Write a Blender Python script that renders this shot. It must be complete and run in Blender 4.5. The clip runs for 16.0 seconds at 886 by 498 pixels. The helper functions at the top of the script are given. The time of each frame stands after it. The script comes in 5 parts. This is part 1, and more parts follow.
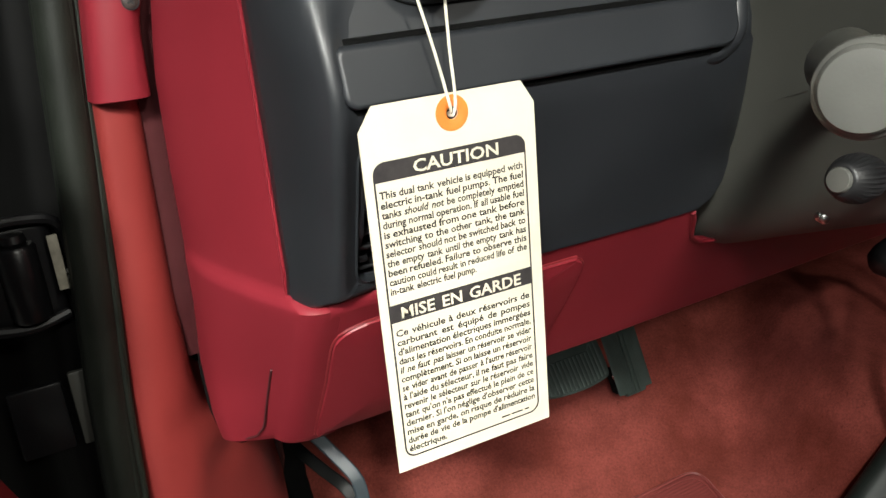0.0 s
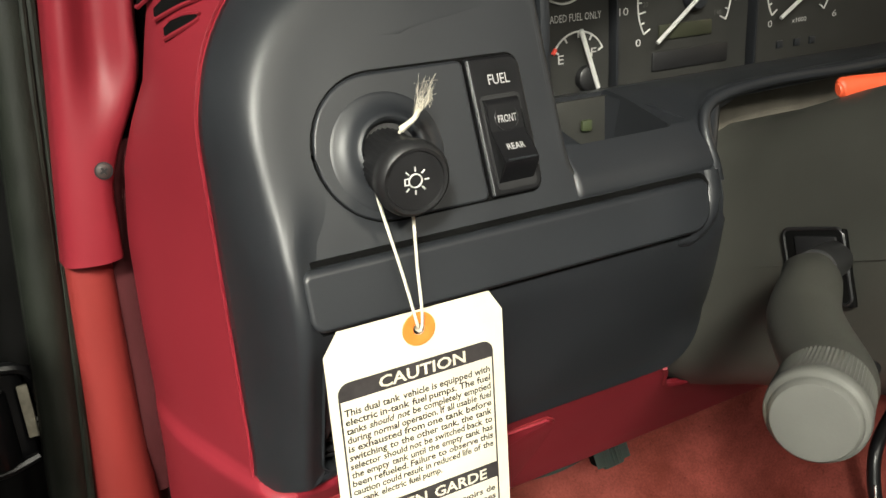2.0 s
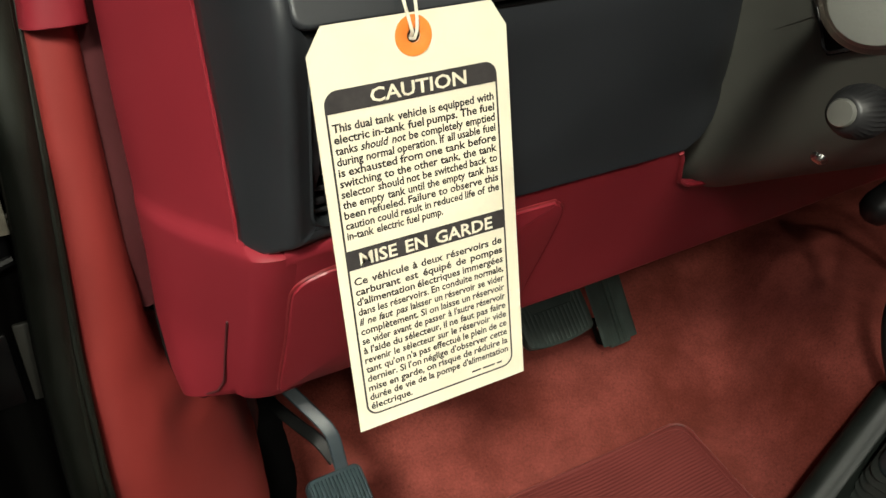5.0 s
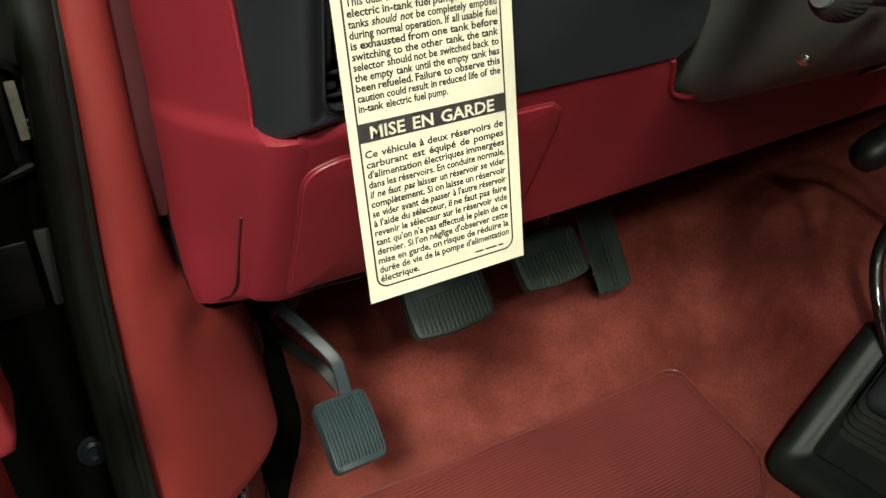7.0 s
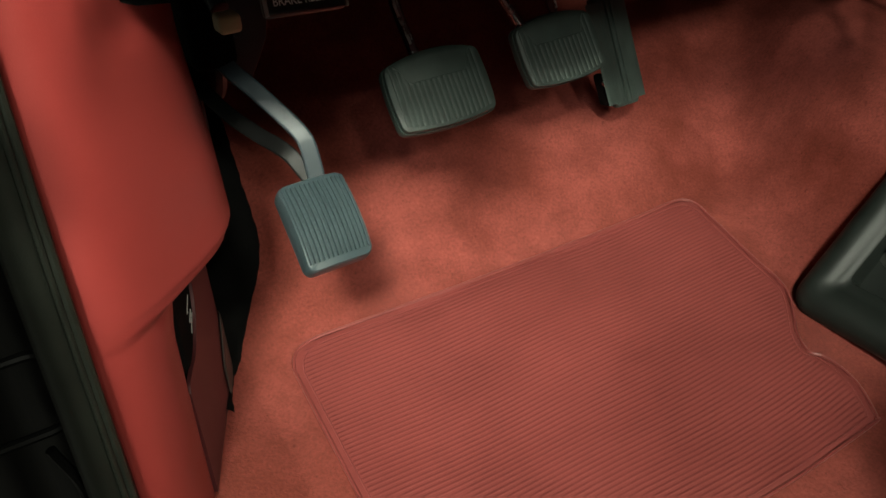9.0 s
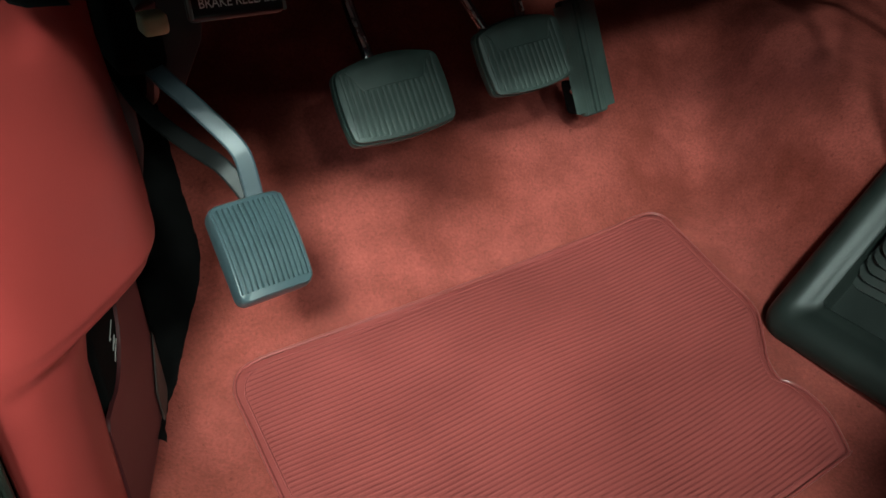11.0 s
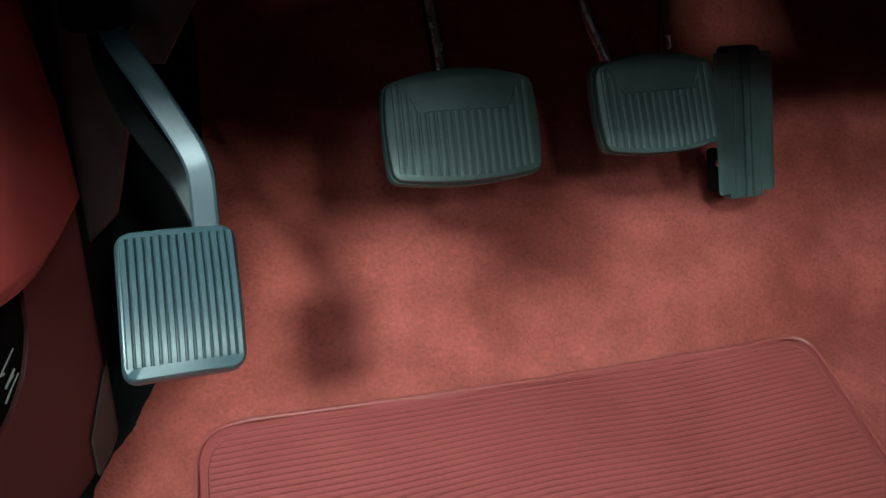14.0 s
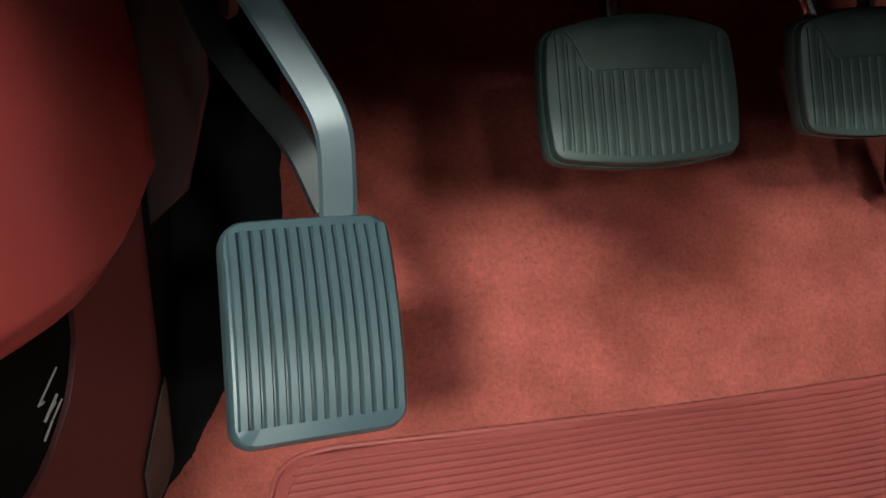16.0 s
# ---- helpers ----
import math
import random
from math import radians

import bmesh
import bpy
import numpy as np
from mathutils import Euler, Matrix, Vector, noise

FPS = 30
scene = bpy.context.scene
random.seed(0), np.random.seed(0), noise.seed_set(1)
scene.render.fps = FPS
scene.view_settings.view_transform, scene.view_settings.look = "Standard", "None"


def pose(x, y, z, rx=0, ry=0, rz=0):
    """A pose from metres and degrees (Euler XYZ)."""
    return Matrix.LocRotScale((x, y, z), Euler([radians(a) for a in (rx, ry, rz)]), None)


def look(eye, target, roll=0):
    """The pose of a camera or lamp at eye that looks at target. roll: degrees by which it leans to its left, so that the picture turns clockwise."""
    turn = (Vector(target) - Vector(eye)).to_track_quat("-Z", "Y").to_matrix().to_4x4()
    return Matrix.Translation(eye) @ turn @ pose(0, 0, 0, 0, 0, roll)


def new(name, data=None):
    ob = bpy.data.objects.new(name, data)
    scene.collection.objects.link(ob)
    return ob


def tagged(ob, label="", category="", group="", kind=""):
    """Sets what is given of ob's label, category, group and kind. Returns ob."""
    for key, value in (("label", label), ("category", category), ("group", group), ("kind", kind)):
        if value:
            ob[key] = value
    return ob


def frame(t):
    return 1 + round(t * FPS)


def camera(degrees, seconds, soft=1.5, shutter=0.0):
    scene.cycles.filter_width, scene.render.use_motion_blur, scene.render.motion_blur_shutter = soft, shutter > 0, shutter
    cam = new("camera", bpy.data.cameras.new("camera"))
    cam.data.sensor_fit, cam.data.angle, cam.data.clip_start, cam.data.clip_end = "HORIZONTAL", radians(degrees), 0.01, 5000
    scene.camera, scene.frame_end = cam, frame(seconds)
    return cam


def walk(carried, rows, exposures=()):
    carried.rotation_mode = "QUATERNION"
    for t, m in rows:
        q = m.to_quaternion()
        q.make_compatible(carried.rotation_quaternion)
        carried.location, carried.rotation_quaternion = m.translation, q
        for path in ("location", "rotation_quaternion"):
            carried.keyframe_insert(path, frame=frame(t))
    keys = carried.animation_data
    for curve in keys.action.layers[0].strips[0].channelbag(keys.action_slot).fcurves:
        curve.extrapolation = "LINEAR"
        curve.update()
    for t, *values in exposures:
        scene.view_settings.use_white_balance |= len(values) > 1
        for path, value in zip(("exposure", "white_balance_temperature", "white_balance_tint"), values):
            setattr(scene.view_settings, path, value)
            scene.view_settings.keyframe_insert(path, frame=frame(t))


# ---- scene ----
cam = camera(56.6, 16.0)
PATH = [
    (0, (0.0055, 0.0000, 0.6488), (0.8235, 1.6920, -0.0352), -5.3),
    (0.5, (0.0065, 0.0030, 0.6438), (0.8325, 1.6900, -0.0422), -4.9),
    (1, (0.0075, 0.0070, 0.6388), (0.8415, 1.6910, -0.0472), -4.8),
    (1.5, (0.0145, 0.0060, 0.6598), (0.8495, 1.6860, -0.0342), -4.6),
    (2, (0.0325, 0.0180, 0.7288), (0.8715, 1.6990, 0.0428), -3.9),
    (2.5, (0.0355, 0.0250, 0.7388), (0.8835, 1.7080, 0.0668), -3.0),
    (3, (0.0245, 0.0220, 0.7118), (0.8735, 1.7040, 0.0428), -3.2),
    (3.5, (0.0175, 0.0200, 0.6428), (0.8625, 1.6870, -0.0692), -3.6),
    (3.7, (0.0165, 0.0170, 0.6348), (0.8515, 1.6690, -0.1212), -3.6),
    (5.8, (0.0305, 0.0220, 0.6318), (0.8425, 1.6640, -0.1702), -5.6),
    (6, (0.0275, 0.0190, 0.6208), (0.8405, 1.6610, -0.1832), -5.6),
    (6.5, (0.0255, 0.0080, 0.6218), (0.8345, 1.6480, -0.1862), -5.5),
    (7, (0.0025, -0.0090, 0.6008), (0.8155, 1.6210, -0.2262), -5.3),
    (7.5, (-0.0195, -0.0210, 0.5668), (0.8115, 1.5750, -0.3072), -4.4),
    (8, (-0.0195, -0.0100, 0.5298), (0.8065, 1.5280, -0.4472), -3.5),
    (8.5, (0.0115, 0.0350, 0.4968), (0.8265, 1.5440, -0.5322), -3.5),
    (9, (0.0085, 0.0900, 0.4528), (0.8475, 1.5720, -0.5952), -3.5),
    (9.5, (0.0195, 0.1100, 0.4488), (0.9345, 1.5220, -0.6332), -3.2),
    (9.7, (0.0225, 0.1170, 0.4468), (0.9485, 1.5340, -0.6192), -3.5),
    (11.8, (0.0705, 0.1360, 0.4488), (0.9025, 1.6150, -0.6082), 1.9),
    (12, (0.0795, 0.1440, 0.4498), (0.8575, 1.6800, -0.5682), 1.3),
    (12.5, (0.1095, 0.1550, 0.4268), (0.7515, 1.7540, -0.5882), 1.5),
    (13, (0.1285, 0.1820, 0.4048), (0.7655, 1.7890, -0.6002), 3.0),
    (13.5, (0.1495, 0.2010, 0.4058), (0.7695, 1.8120, -0.6042), 3.8),
    (14, (0.1715, 0.2370, 0.3878), (0.7705, 1.8550, -0.6242), 4.5),
    (14.5, (0.1865, 0.2610, 0.3858), (0.7805, 1.8810, -0.6252), 4.2),
    (15, (0.1625, 0.2880, 0.3618), (0.7535, 1.9080, -0.6512), 4.9),
    (15.5, (0.1525, 0.3150, 0.3468), (0.7395, 1.9280, -0.6802), 6.1),
    (16, (0.1415, 0.3470, 0.3348), (0.7025, 1.9510, -0.7192), 6.1),
]
walk(cam, [(t, look(eye, target, roll)) for t, eye, target, roll in PATH],
     [(0.0, 0.02, 6500, 4), (1.5, 0.07, 6600, 3), (2.0, 0.22, 6900, 3), (2.5, 0.56, 6900, 4), (3.0, 0.5, 6900, 4), (3.5, -0.05, 6900, 2), (6.0, -0.30, 7000, 0), (6.5, -0.30, 7000, -1), (7.0, -0.35, 6800, -5), (7.5, 0.10, 6500, -4), (8.0, 0.22, 6400, -5), (8.5, 0.10, 7000, -4), (9.0, 0.32, 7000, -6), (9.5, 0.53, 6300, -11), (12.0, 0.55, 5500, -18), (12.5, 0.46, 5300, -19), (14.0, 0.43, 5200, -19), (14.5, 0.48, 5200, -18), (15.5, 0.44, 5600, -12), (16.0, 0.35, 6000, -7)])

# ---- light: area lamps added outside the cab, sources unseen, a dim grey room ----
world = bpy.data.worlds.new("shop")
scene.world = world
world.use_nodes = True
world.node_tree.nodes["Background"].inputs[0].default_value = (0.55, 0.6, 0.66, 1)
world.node_tree.nodes["Background"].inputs[1].default_value = 0.05


def lamp(name, eye, target, sx, sy, watts, colour, spread=180):
    data = bpy.data.lights.new(name, "AREA")
    data.shape, data.size, data.size_y, data.energy, data.color = "RECTANGLE", sx, sy, watts, colour
    data.spread = radians(spread)
    ob = new(name, data)
    ob.matrix_world = look(eye, target)
    return tagged(ob, "unseen area lamp added outside the cab to fit light and shadow", "lamp", kind="structure")


# two keys set by the pedal shadows, then three fills
lamp("added_lamp", (-0.80, -1.28, 1.87), (0.30, 0.70, 0.02), 0.32, 0.24, 4.3, (1.0, 0.97, 0.92), 34)
lamp("added_lamp", (-0.44, -2.37, 2.05), (0.28, 0.63, 0.19), 0.24, 0.14, 17, (1.0, 0.97, 0.92))
lamp("added_lamp", (-2.0, -2.5, 2.35), (0.25, 0.5, 0.35), 1.4, 0.4, 38, (0.97, 0.98, 1.0))
lamp("added_lamp", (0.62, -2.6, 2.38), (0.4, 0.7, 0.1), 0.3, 0.25, 36, (1.0, 0.95, 0.88))
lamp("added_lamp", (3.2, -0.5, 1.55), (0.85, 0.75, 0.12), 0.8, 0.5, 6, (1.0, 0.80, 0.60))


# ---- materials ----
def material(name, base, rough=0.5, metal=0.0, spot=0.15, scale=40.0, grain=0.0, grain_scale=900.0, coat=0.0, spec=0.5, second=None, sheen=0.0):
    """Two scales of variation: blotches in the colour, fine grain in the relief."""
    m = bpy.data.materials.new(name)
    m.use_nodes = True
    nt = m.node_tree
    b = nt.nodes["Principled BSDF"]
    tc = nt.nodes.new("ShaderNodeTexCoord")
    n1 = nt.nodes.new("ShaderNodeTexNoise")
    n1.inputs["Scale"].default_value, n1.inputs["Detail"].default_value = scale, 6
    nt.links.new(tc.outputs["Object"], n1.inputs["Vector"])
    ramp = nt.nodes.new("ShaderNodeMix")
    ramp.data_type = "RGBA"
    lo = second or tuple(c * (1 - spot) for c in base)
    hi = tuple(min(1, c * (1 + spot)) for c in base)
    ramp.inputs[6].default_value, ramp.inputs[7].default_value = (*lo, 1), (*hi, 1)
    mr = nt.nodes.new("ShaderNodeMapRange")
    mr.inputs[1].default_value, mr.inputs[2].default_value = 0.3, 0.7
    nt.links.new(n1.outputs[0], mr.inputs[0])
    nt.links.new(mr.outputs[0], ramp.inputs[0])
    nt.links.new(ramp.outputs[2], b.inputs["Base Color"])
    rr = nt.nodes.new("ShaderNodeMapRange")
    rr.inputs[3].default_value, rr.inputs[4].default_value = max(0.02, rough - 0.07), min(1, rough + 0.07)
    nt.links.new(n1.outputs[0], rr.inputs[0])
    nt.links.new(rr.outputs[0], b.inputs["Roughness"])
    b.inputs["Metallic"].default_value = metal
    b.inputs["Specular IOR Level"].default_value = spec
    b.inputs["Coat Weight"].default_value = coat
    b.inputs["Sheen Weight"].default_value = sheen
    if grain:
        n2 = nt.nodes.new("ShaderNodeTexNoise")
        n2.inputs["Scale"].default_value, n2.inputs["Detail"].default_value = grain_scale, 3
        nt.links.new(tc.outputs["Object"], n2.inputs["Vector"])
        bump = nt.nodes.new("ShaderNodeBump")
        bump.inputs["Strength"].default_value, bump.inputs["Distance"].default_value = grain, 0.0006
        nt.links.new(n2.outputs[0], bump.inputs["Height"])
        nt.links.new(bump.outputs[0], b.inputs["Normal"])
    return m


RED = material("red_trim_plastic", (0.205, 0.0155, 0.025), 0.44, spec=0.36, spot=0.07, scale=18, grain=0.08, grain_scale=1500)
KICK = material("red_kick_plastic", (0.212, 0.0268, 0.0245), 0.40, spot=0.07, scale=14, grain=0.10, grain_scale=1300)
RED_PAINT = material("red_door_trim", (0.16, 0.014, 0.018), 0.4, spot=0.08, scale=12, grain=0.1)
BEZEL = material("charcoal_dash_plastic", (0.0168, 0.0185, 0.0218), 0.43, spot=0.1, scale=30, grain=0.09, grain_scale=2200)
SHROUD = material("olive_grey_column_plastic", (0.046, 0.046, 0.040), 0.5, spot=0.12, scale=25, grain=0.2, grain_scale=1600)
BLACK = material("black_plastic", (0.012, 0.012, 0.013), 0.45, spot=0.2, scale=60, grain=0.1)
GLOSS = material("black_switch_plastic", (0.0075, 0.0075, 0.0085), 0.33, spot=0.1, scale=60, grain=0.05, spec=0.38)
KNOB = material("grey_stalk_plastic", (0.098, 0.098, 0.090), 0.44, spot=0.08, scale=60, grain=0.1)
RUBBER = material("pedal_rubber", (0.030, 0.045, 0.051), 0.33, spot=0.06, scale=70, grain=0.04, grain_scale=1200, spec=0.6)
BLACKRUB = material("black_boot_rubber", (0.0095, 0.0122, 0.0108), 0.48, spot=0.2, scale=40, grain=0.08, grain_scale=900, spec=0.26)
BELLOWS = material("dark_grey_bellows_rubber", (0.022, 0.026, 0.024), 0.5, spot=0.2, scale=40, grain=0.08, grain_scale=900, spec=0.4)
SEAL = material("door_seal_rubber", (0.010, 0.0122, 0.0092), 0.55, spot=0.25, scale=50, grain=0.2, grain_scale=700, spec=0.3)
PEDAL = material("dull_green_grey_pedal_rubber", (0.032, 0.045, 0.040), 0.5, spot=0.18, scale=60, grain=0.05, grain_scale=1200, spec=0.35)
STEEL = material("painted_pedal_steel", (0.020, 0.029, 0.035), 0.42, spot=0.08, scale=60, grain=0.03, spec=0.36)
ROD = material("greased_bright_steel", (0.30, 0.30, 0.31), 0.25, metal=1.0, spot=0.35, scale=90, grain=0.1)
CHROME = material("worn_bright_steel", (0.45, 0.45, 0.44), 0.28, metal=1.0, spot=0.2, scale=120, grain=0.1)
JAMB = material("black_body_paint", (0.0025, 0.0025, 0.0025), 0.45, spot=0.3, scale=20, grain=0.08, grain_scale=300, spec=0.14)
# flat black for dark parts, and for shade painted into gaps and corners
FLATBLACK = material("flat_black_parts_and_shade", (0.0045, 0.0045, 0.0045), 0.95, spot=0.3, scale=40, grain=0.4, grain_scale=500, spec=0.05)
DULL_BROWN = material("dull_brown_lit_patch_and_screw", (0.050, 0.036, 0.032), 0.6, spot=0.3, scale=60, grain=0.2)
JOINT = material("dull_maroon_strip", (0.055, 0.011, 0.013), 0.7, spot=0.2, scale=30, grain=0.1, spec=0.2)
MAROON = material("dark_maroon_trim", (0.060, 0.013, 0.015), 0.5, spot=0.12, scale=20, grain=0.1)
CARPET = material("red_carpet", (0.164, 0.040, 0.033), 0.95, spot=0.34, scale=7, spec=0.05, sheen=0.0, second=(0.126, 0.0272, 0.020))
nt = CARPET.node_tree
tc = nt.nodes.new("ShaderNodeTexCoord")
fibre = nt.nodes.new("ShaderNodeTexNoise")
fibre.inputs["Scale"].default_value, fibre.inputs["Detail"].default_value, fibre.inputs["Roughness"].default_value = 330, 4, 0.7
nt.links.new(tc.outputs["Object"], fibre.inputs["Vector"])
old = nt.nodes["Principled BSDF"].inputs["Base Color"].links[0].from_socket
fm = nt.nodes.new("ShaderNodeMix")
fm.data_type, fm.blend_type = "RGBA", "MULTIPLY"
fm.inputs[0].default_value = 1.0
fr = nt.nodes.new("ShaderNodeMapRange")
fr.inputs[1].default_value, fr.inputs[2].default_value, fr.inputs[3].default_value, fr.inputs[4].default_value = 0.3, 0.7, 0.76, 1.2
nt.links.new(fibre.outputs[0], fr.inputs[0])
nt.links.new(old, fm.inputs[6])
nt.links.new(fr.outputs[0], fm.inputs[7])
speck = nt.nodes.new("ShaderNodeTexNoise")
speck.inputs["Scale"].default_value, speck.inputs["Detail"].default_value, speck.inputs["Roughness"].default_value = 150, 5, 0.75
nt.links.new(tc.outputs["Object"], speck.inputs["Vector"])
sr = nt.nodes.new("ShaderNodeMapRange")
sr.inputs[1].default_value, sr.inputs[2].default_value, sr.inputs[3].default_value, sr.inputs[4].default_value = 0.60, 0.70, 1.0, 0.62
nt.links.new(speck.outputs[0], sr.inputs[0])
patch = nt.nodes.new("ShaderNodeTexNoise")
patch.inputs["Scale"].default_value, patch.inputs["Detail"].default_value = 28, 4
nt.links.new(tc.outputs["Object"], patch.inputs["Vector"])
pr = nt.nodes.new("ShaderNodeMapRange")
pr.inputs[1].default_value, pr.inputs[2].default_value, pr.inputs[3].default_value, pr.inputs[4].default_value = 0.3, 0.7, 0.86, 1.12
nt.links.new(patch.outputs[0], pr.inputs[0])
wear = nt.nodes.new("ShaderNodeMath")
wear.operation = "MULTIPLY"
nt.links.new(sr.outputs[0], wear.inputs[0])
nt.links.new(pr.outputs[0], wear.inputs[1])
fm2 = nt.nodes.new("ShaderNodeMix")
fm2.data_type, fm2.blend_type = "RGBA", "MULTIPLY"
fm2.inputs[0].default_value = 1.0
nt.links.new(fm.outputs[2], fm2.inputs[6])
nt.links.new(wear.outputs[0], fm2.inputs[7])
nt.links.new(fm2.outputs[2], nt.nodes["Principled BSDF"].inputs["Base Color"])
fb = nt.nodes.new("ShaderNodeBump")
fb.inputs["Strength"].default_value, fb.inputs["Distance"].default_value = 0.55, 0.002
nt.links.new(fibre.outputs[0], fb.inputs["Height"])
nt.links.new(fb.outputs[0], nt.nodes["Principled BSDF"].inputs["Normal"])
MAT = material("red_rubber_mat", (0.172, 0.037, 0.0335), 0.36, spot=0.12, scale=10, grain=0.15, grain_scale=600)
PAPER = material("cream_card", (0.69, 0.635, 0.495), 0.7, spot=0.05, scale=35, grain=0.1, grain_scale=1500)
INK = material("dark_brown_ink", (0.030, 0.026, 0.026), 0.6, spot=0.3, scale=220, grain=0.0)
ORANGE = material("orange_paper_ring", (0.75, 0.20, 0.03), 0.65, spot=0.1, scale=200)
STRING = material("cream_cotton_string", (0.75, 0.70, 0.58), 0.9, spot=0.12, scale=400, grain=0.6, grain_scale=3000)
WHITE = material("white_marking", (0.52, 0.52, 0.50), 0.5, spot=0.06, scale=300)
LETTER = material("grey_white_print", (0.40, 0.40, 0.39), 0.5, spot=0.1, scale=300)
ORANGE_P = material("orange_plastic", (0.75, 0.10, 0.04), 0.4, spot=0.06, scale=100)
YELLOW = material("cream_connector_plastic", (0.40, 0.34, 0.19), 0.5, spot=0.1, scale=80)
GREENGREY = material("grey_green_foam", (0.058, 0.064, 0.054), 0.88, spot=0.2, scale=90, grain=0.5)
GAUGE = material("black_gauge_face", (0.026, 0.026, 0.024), 0.5, spot=0.1, scale=80)
REDMARK = material("red_marking", (0.6, 0.05, 0.03), 0.5, spot=0.05, scale=100)
ALU = material("dull_aluminium", (0.35, 0.35, 0.33), 0.4, metal=0.8, spot=0.2, scale=150, grain=0.2)
CONCRETE = material("shop_concrete", (0.40, 0.385, 0.36), 0.8, spot=0.2, scale=2, grain=0.4, grain_scale=60)
SHOPWALL = material("pale_shop_wall", (0.55, 0.55, 0.53), 0.9, spot=0.05, scale=1)
HEADLINER = material("grey_headliner", (0.25, 0.22, 0.21), 0.95, spot=0.1, scale=30, grain=0.4)


# ---- building helpers ----
def thing(name, label, category, at=(0, 0, 0), group="", kind=""):
    ob = new(name)
    ob.empty_display_size = 0.02
    ob.location = at
    return tagged(ob, label, category, group, kind)


def part(name, bm, mat, parent=None, label="", smooth=40, m=None, face=None):
    """Links a bmesh, in world places, as one mesh object under its parent."""
    if m is not None:
        bm.transform(m)
    mesh = bpy.data.meshes.new(name)
    bmesh.ops.recalc_face_normals(bm, faces=bm.faces)
    if face and sum((f.normal * f.calc_area() for f in bm.faces), Vector()).dot(Vector(face)) < 0:
        bmesh.ops.reverse_faces(bm, faces=bm.faces)
    bm.to_mesh(mesh)
    bm.free()
    mesh.materials.append(mat)
    for p in mesh.polygons:
        p.use_smooth = True
    if smooth:
        mesh.set_sharp_from_angle(angle=radians(smooth))
    ob = new(name, mesh)
    if parent is not None:
        ob.parent = parent
        if parent.parent is None:
            ob.matrix_parent_inverse = Matrix.Translation(-parent.location)
    if label:
        ob["label"] = label
    return ob


def solid(ob, thickness, offset=-1, bevel=0.0, segments=2):
    if thickness:
        s = ob.modifiers.new("thick", "SOLIDIFY")
        s.thickness, s.offset = thickness, offset
    if bevel:
        b = ob.modifiers.new("edge", "BEVEL")
        b.width, b.segments, b.limit_method, b.angle_limit = bevel, segments, "ANGLE", radians(40)
    n = ob.modifiers.new("normals", "WEIGHTED_NORMAL")
    n.keep_sharp = True
    return ob


def box(cx, cy, cz, sx, sy, sz, bevel=0.0, seg=2, m=None):
    bm = bmesh.new()
    bmesh.ops.create_cube(bm, size=1, matrix=Matrix.Translation((cx, cy, cz)) @ Matrix.Diagonal((sx, sy, sz, 1)))
    if bevel:
        bmesh.ops.bevel(bm, geom=bm.edges[:], offset=bevel, segments=seg, affect="EDGES", profile=0.5)
    if m is not None:
        bm.transform(m)
    return bm


def spline(pts, n):
    """Catmull-Rom through pts, n points in all, evenly in parameter."""
    P = [np.array(p, float) for p in pts]
    P = [2 * P[0] - P[1]] + P + [2 * P[-1] - P[-2]]
    out = []
    k = len(P) - 3
    for i in range(n):
        u = i / (n - 1) * k
        j = min(int(u), k - 1)
        f = u - j
        a, b, c, d = P[j:j + 4]
        out.append(0.5 * (2 * b + (c - a) * f + (2 * a - 5 * b + 4 * c - d) * f * f + (3 * b - a - 3 * c + d) * f ** 3))
    return out


def grid(rows, closed=False):
    """A sheet through rows of points."""
    bm = bmesh.new()
    v = [[bm.verts.new(p) for p in r] for r in rows]
    for a, b in zip(v, v[1:]):
        n = len(a)
        for i in range(n if closed else n - 1):
            j = (i + 1) % n
            bm.faces.new((a[i], a[j], b[j], b[i]))
    return bm


def tube(pts, radius, n=40, sides=10, flat=1.0, taper=None, cap=True, side=None):
    """A round or flattened bar along a smooth line."""
    P = spline(pts, n) if n else [np.array(p, float) for p in pts]
    rows = []
    ref = np.array(side if side is not None else (0.31, 0.17, 0.93))
    for i, p in enumerate(P):
        d = P[min(i + 1, len(P) - 1)] - P[max(i - 1, 0)]
        d = d / np.linalg.norm(d)
        s = ref - d * (ref @ d)
        s /= np.linalg.norm(s)
        w = np.cross(d, s)
        r = radius * (taper(i / (len(P) - 1)) if taper else 1)
        rows.append([p + r * (s * math.cos(2 * math.pi * k / sides) + w * flat * math.sin(2 * math.pi * k / sides)) for k in range(sides)])
    bm = grid(rows, closed=True)
    if cap:
        bm.verts.ensure_lookup_table()
        bm.faces.new(bm.verts[:sides][::-1])
        bm.faces.new(bm.verts[-sides:])
    return bm


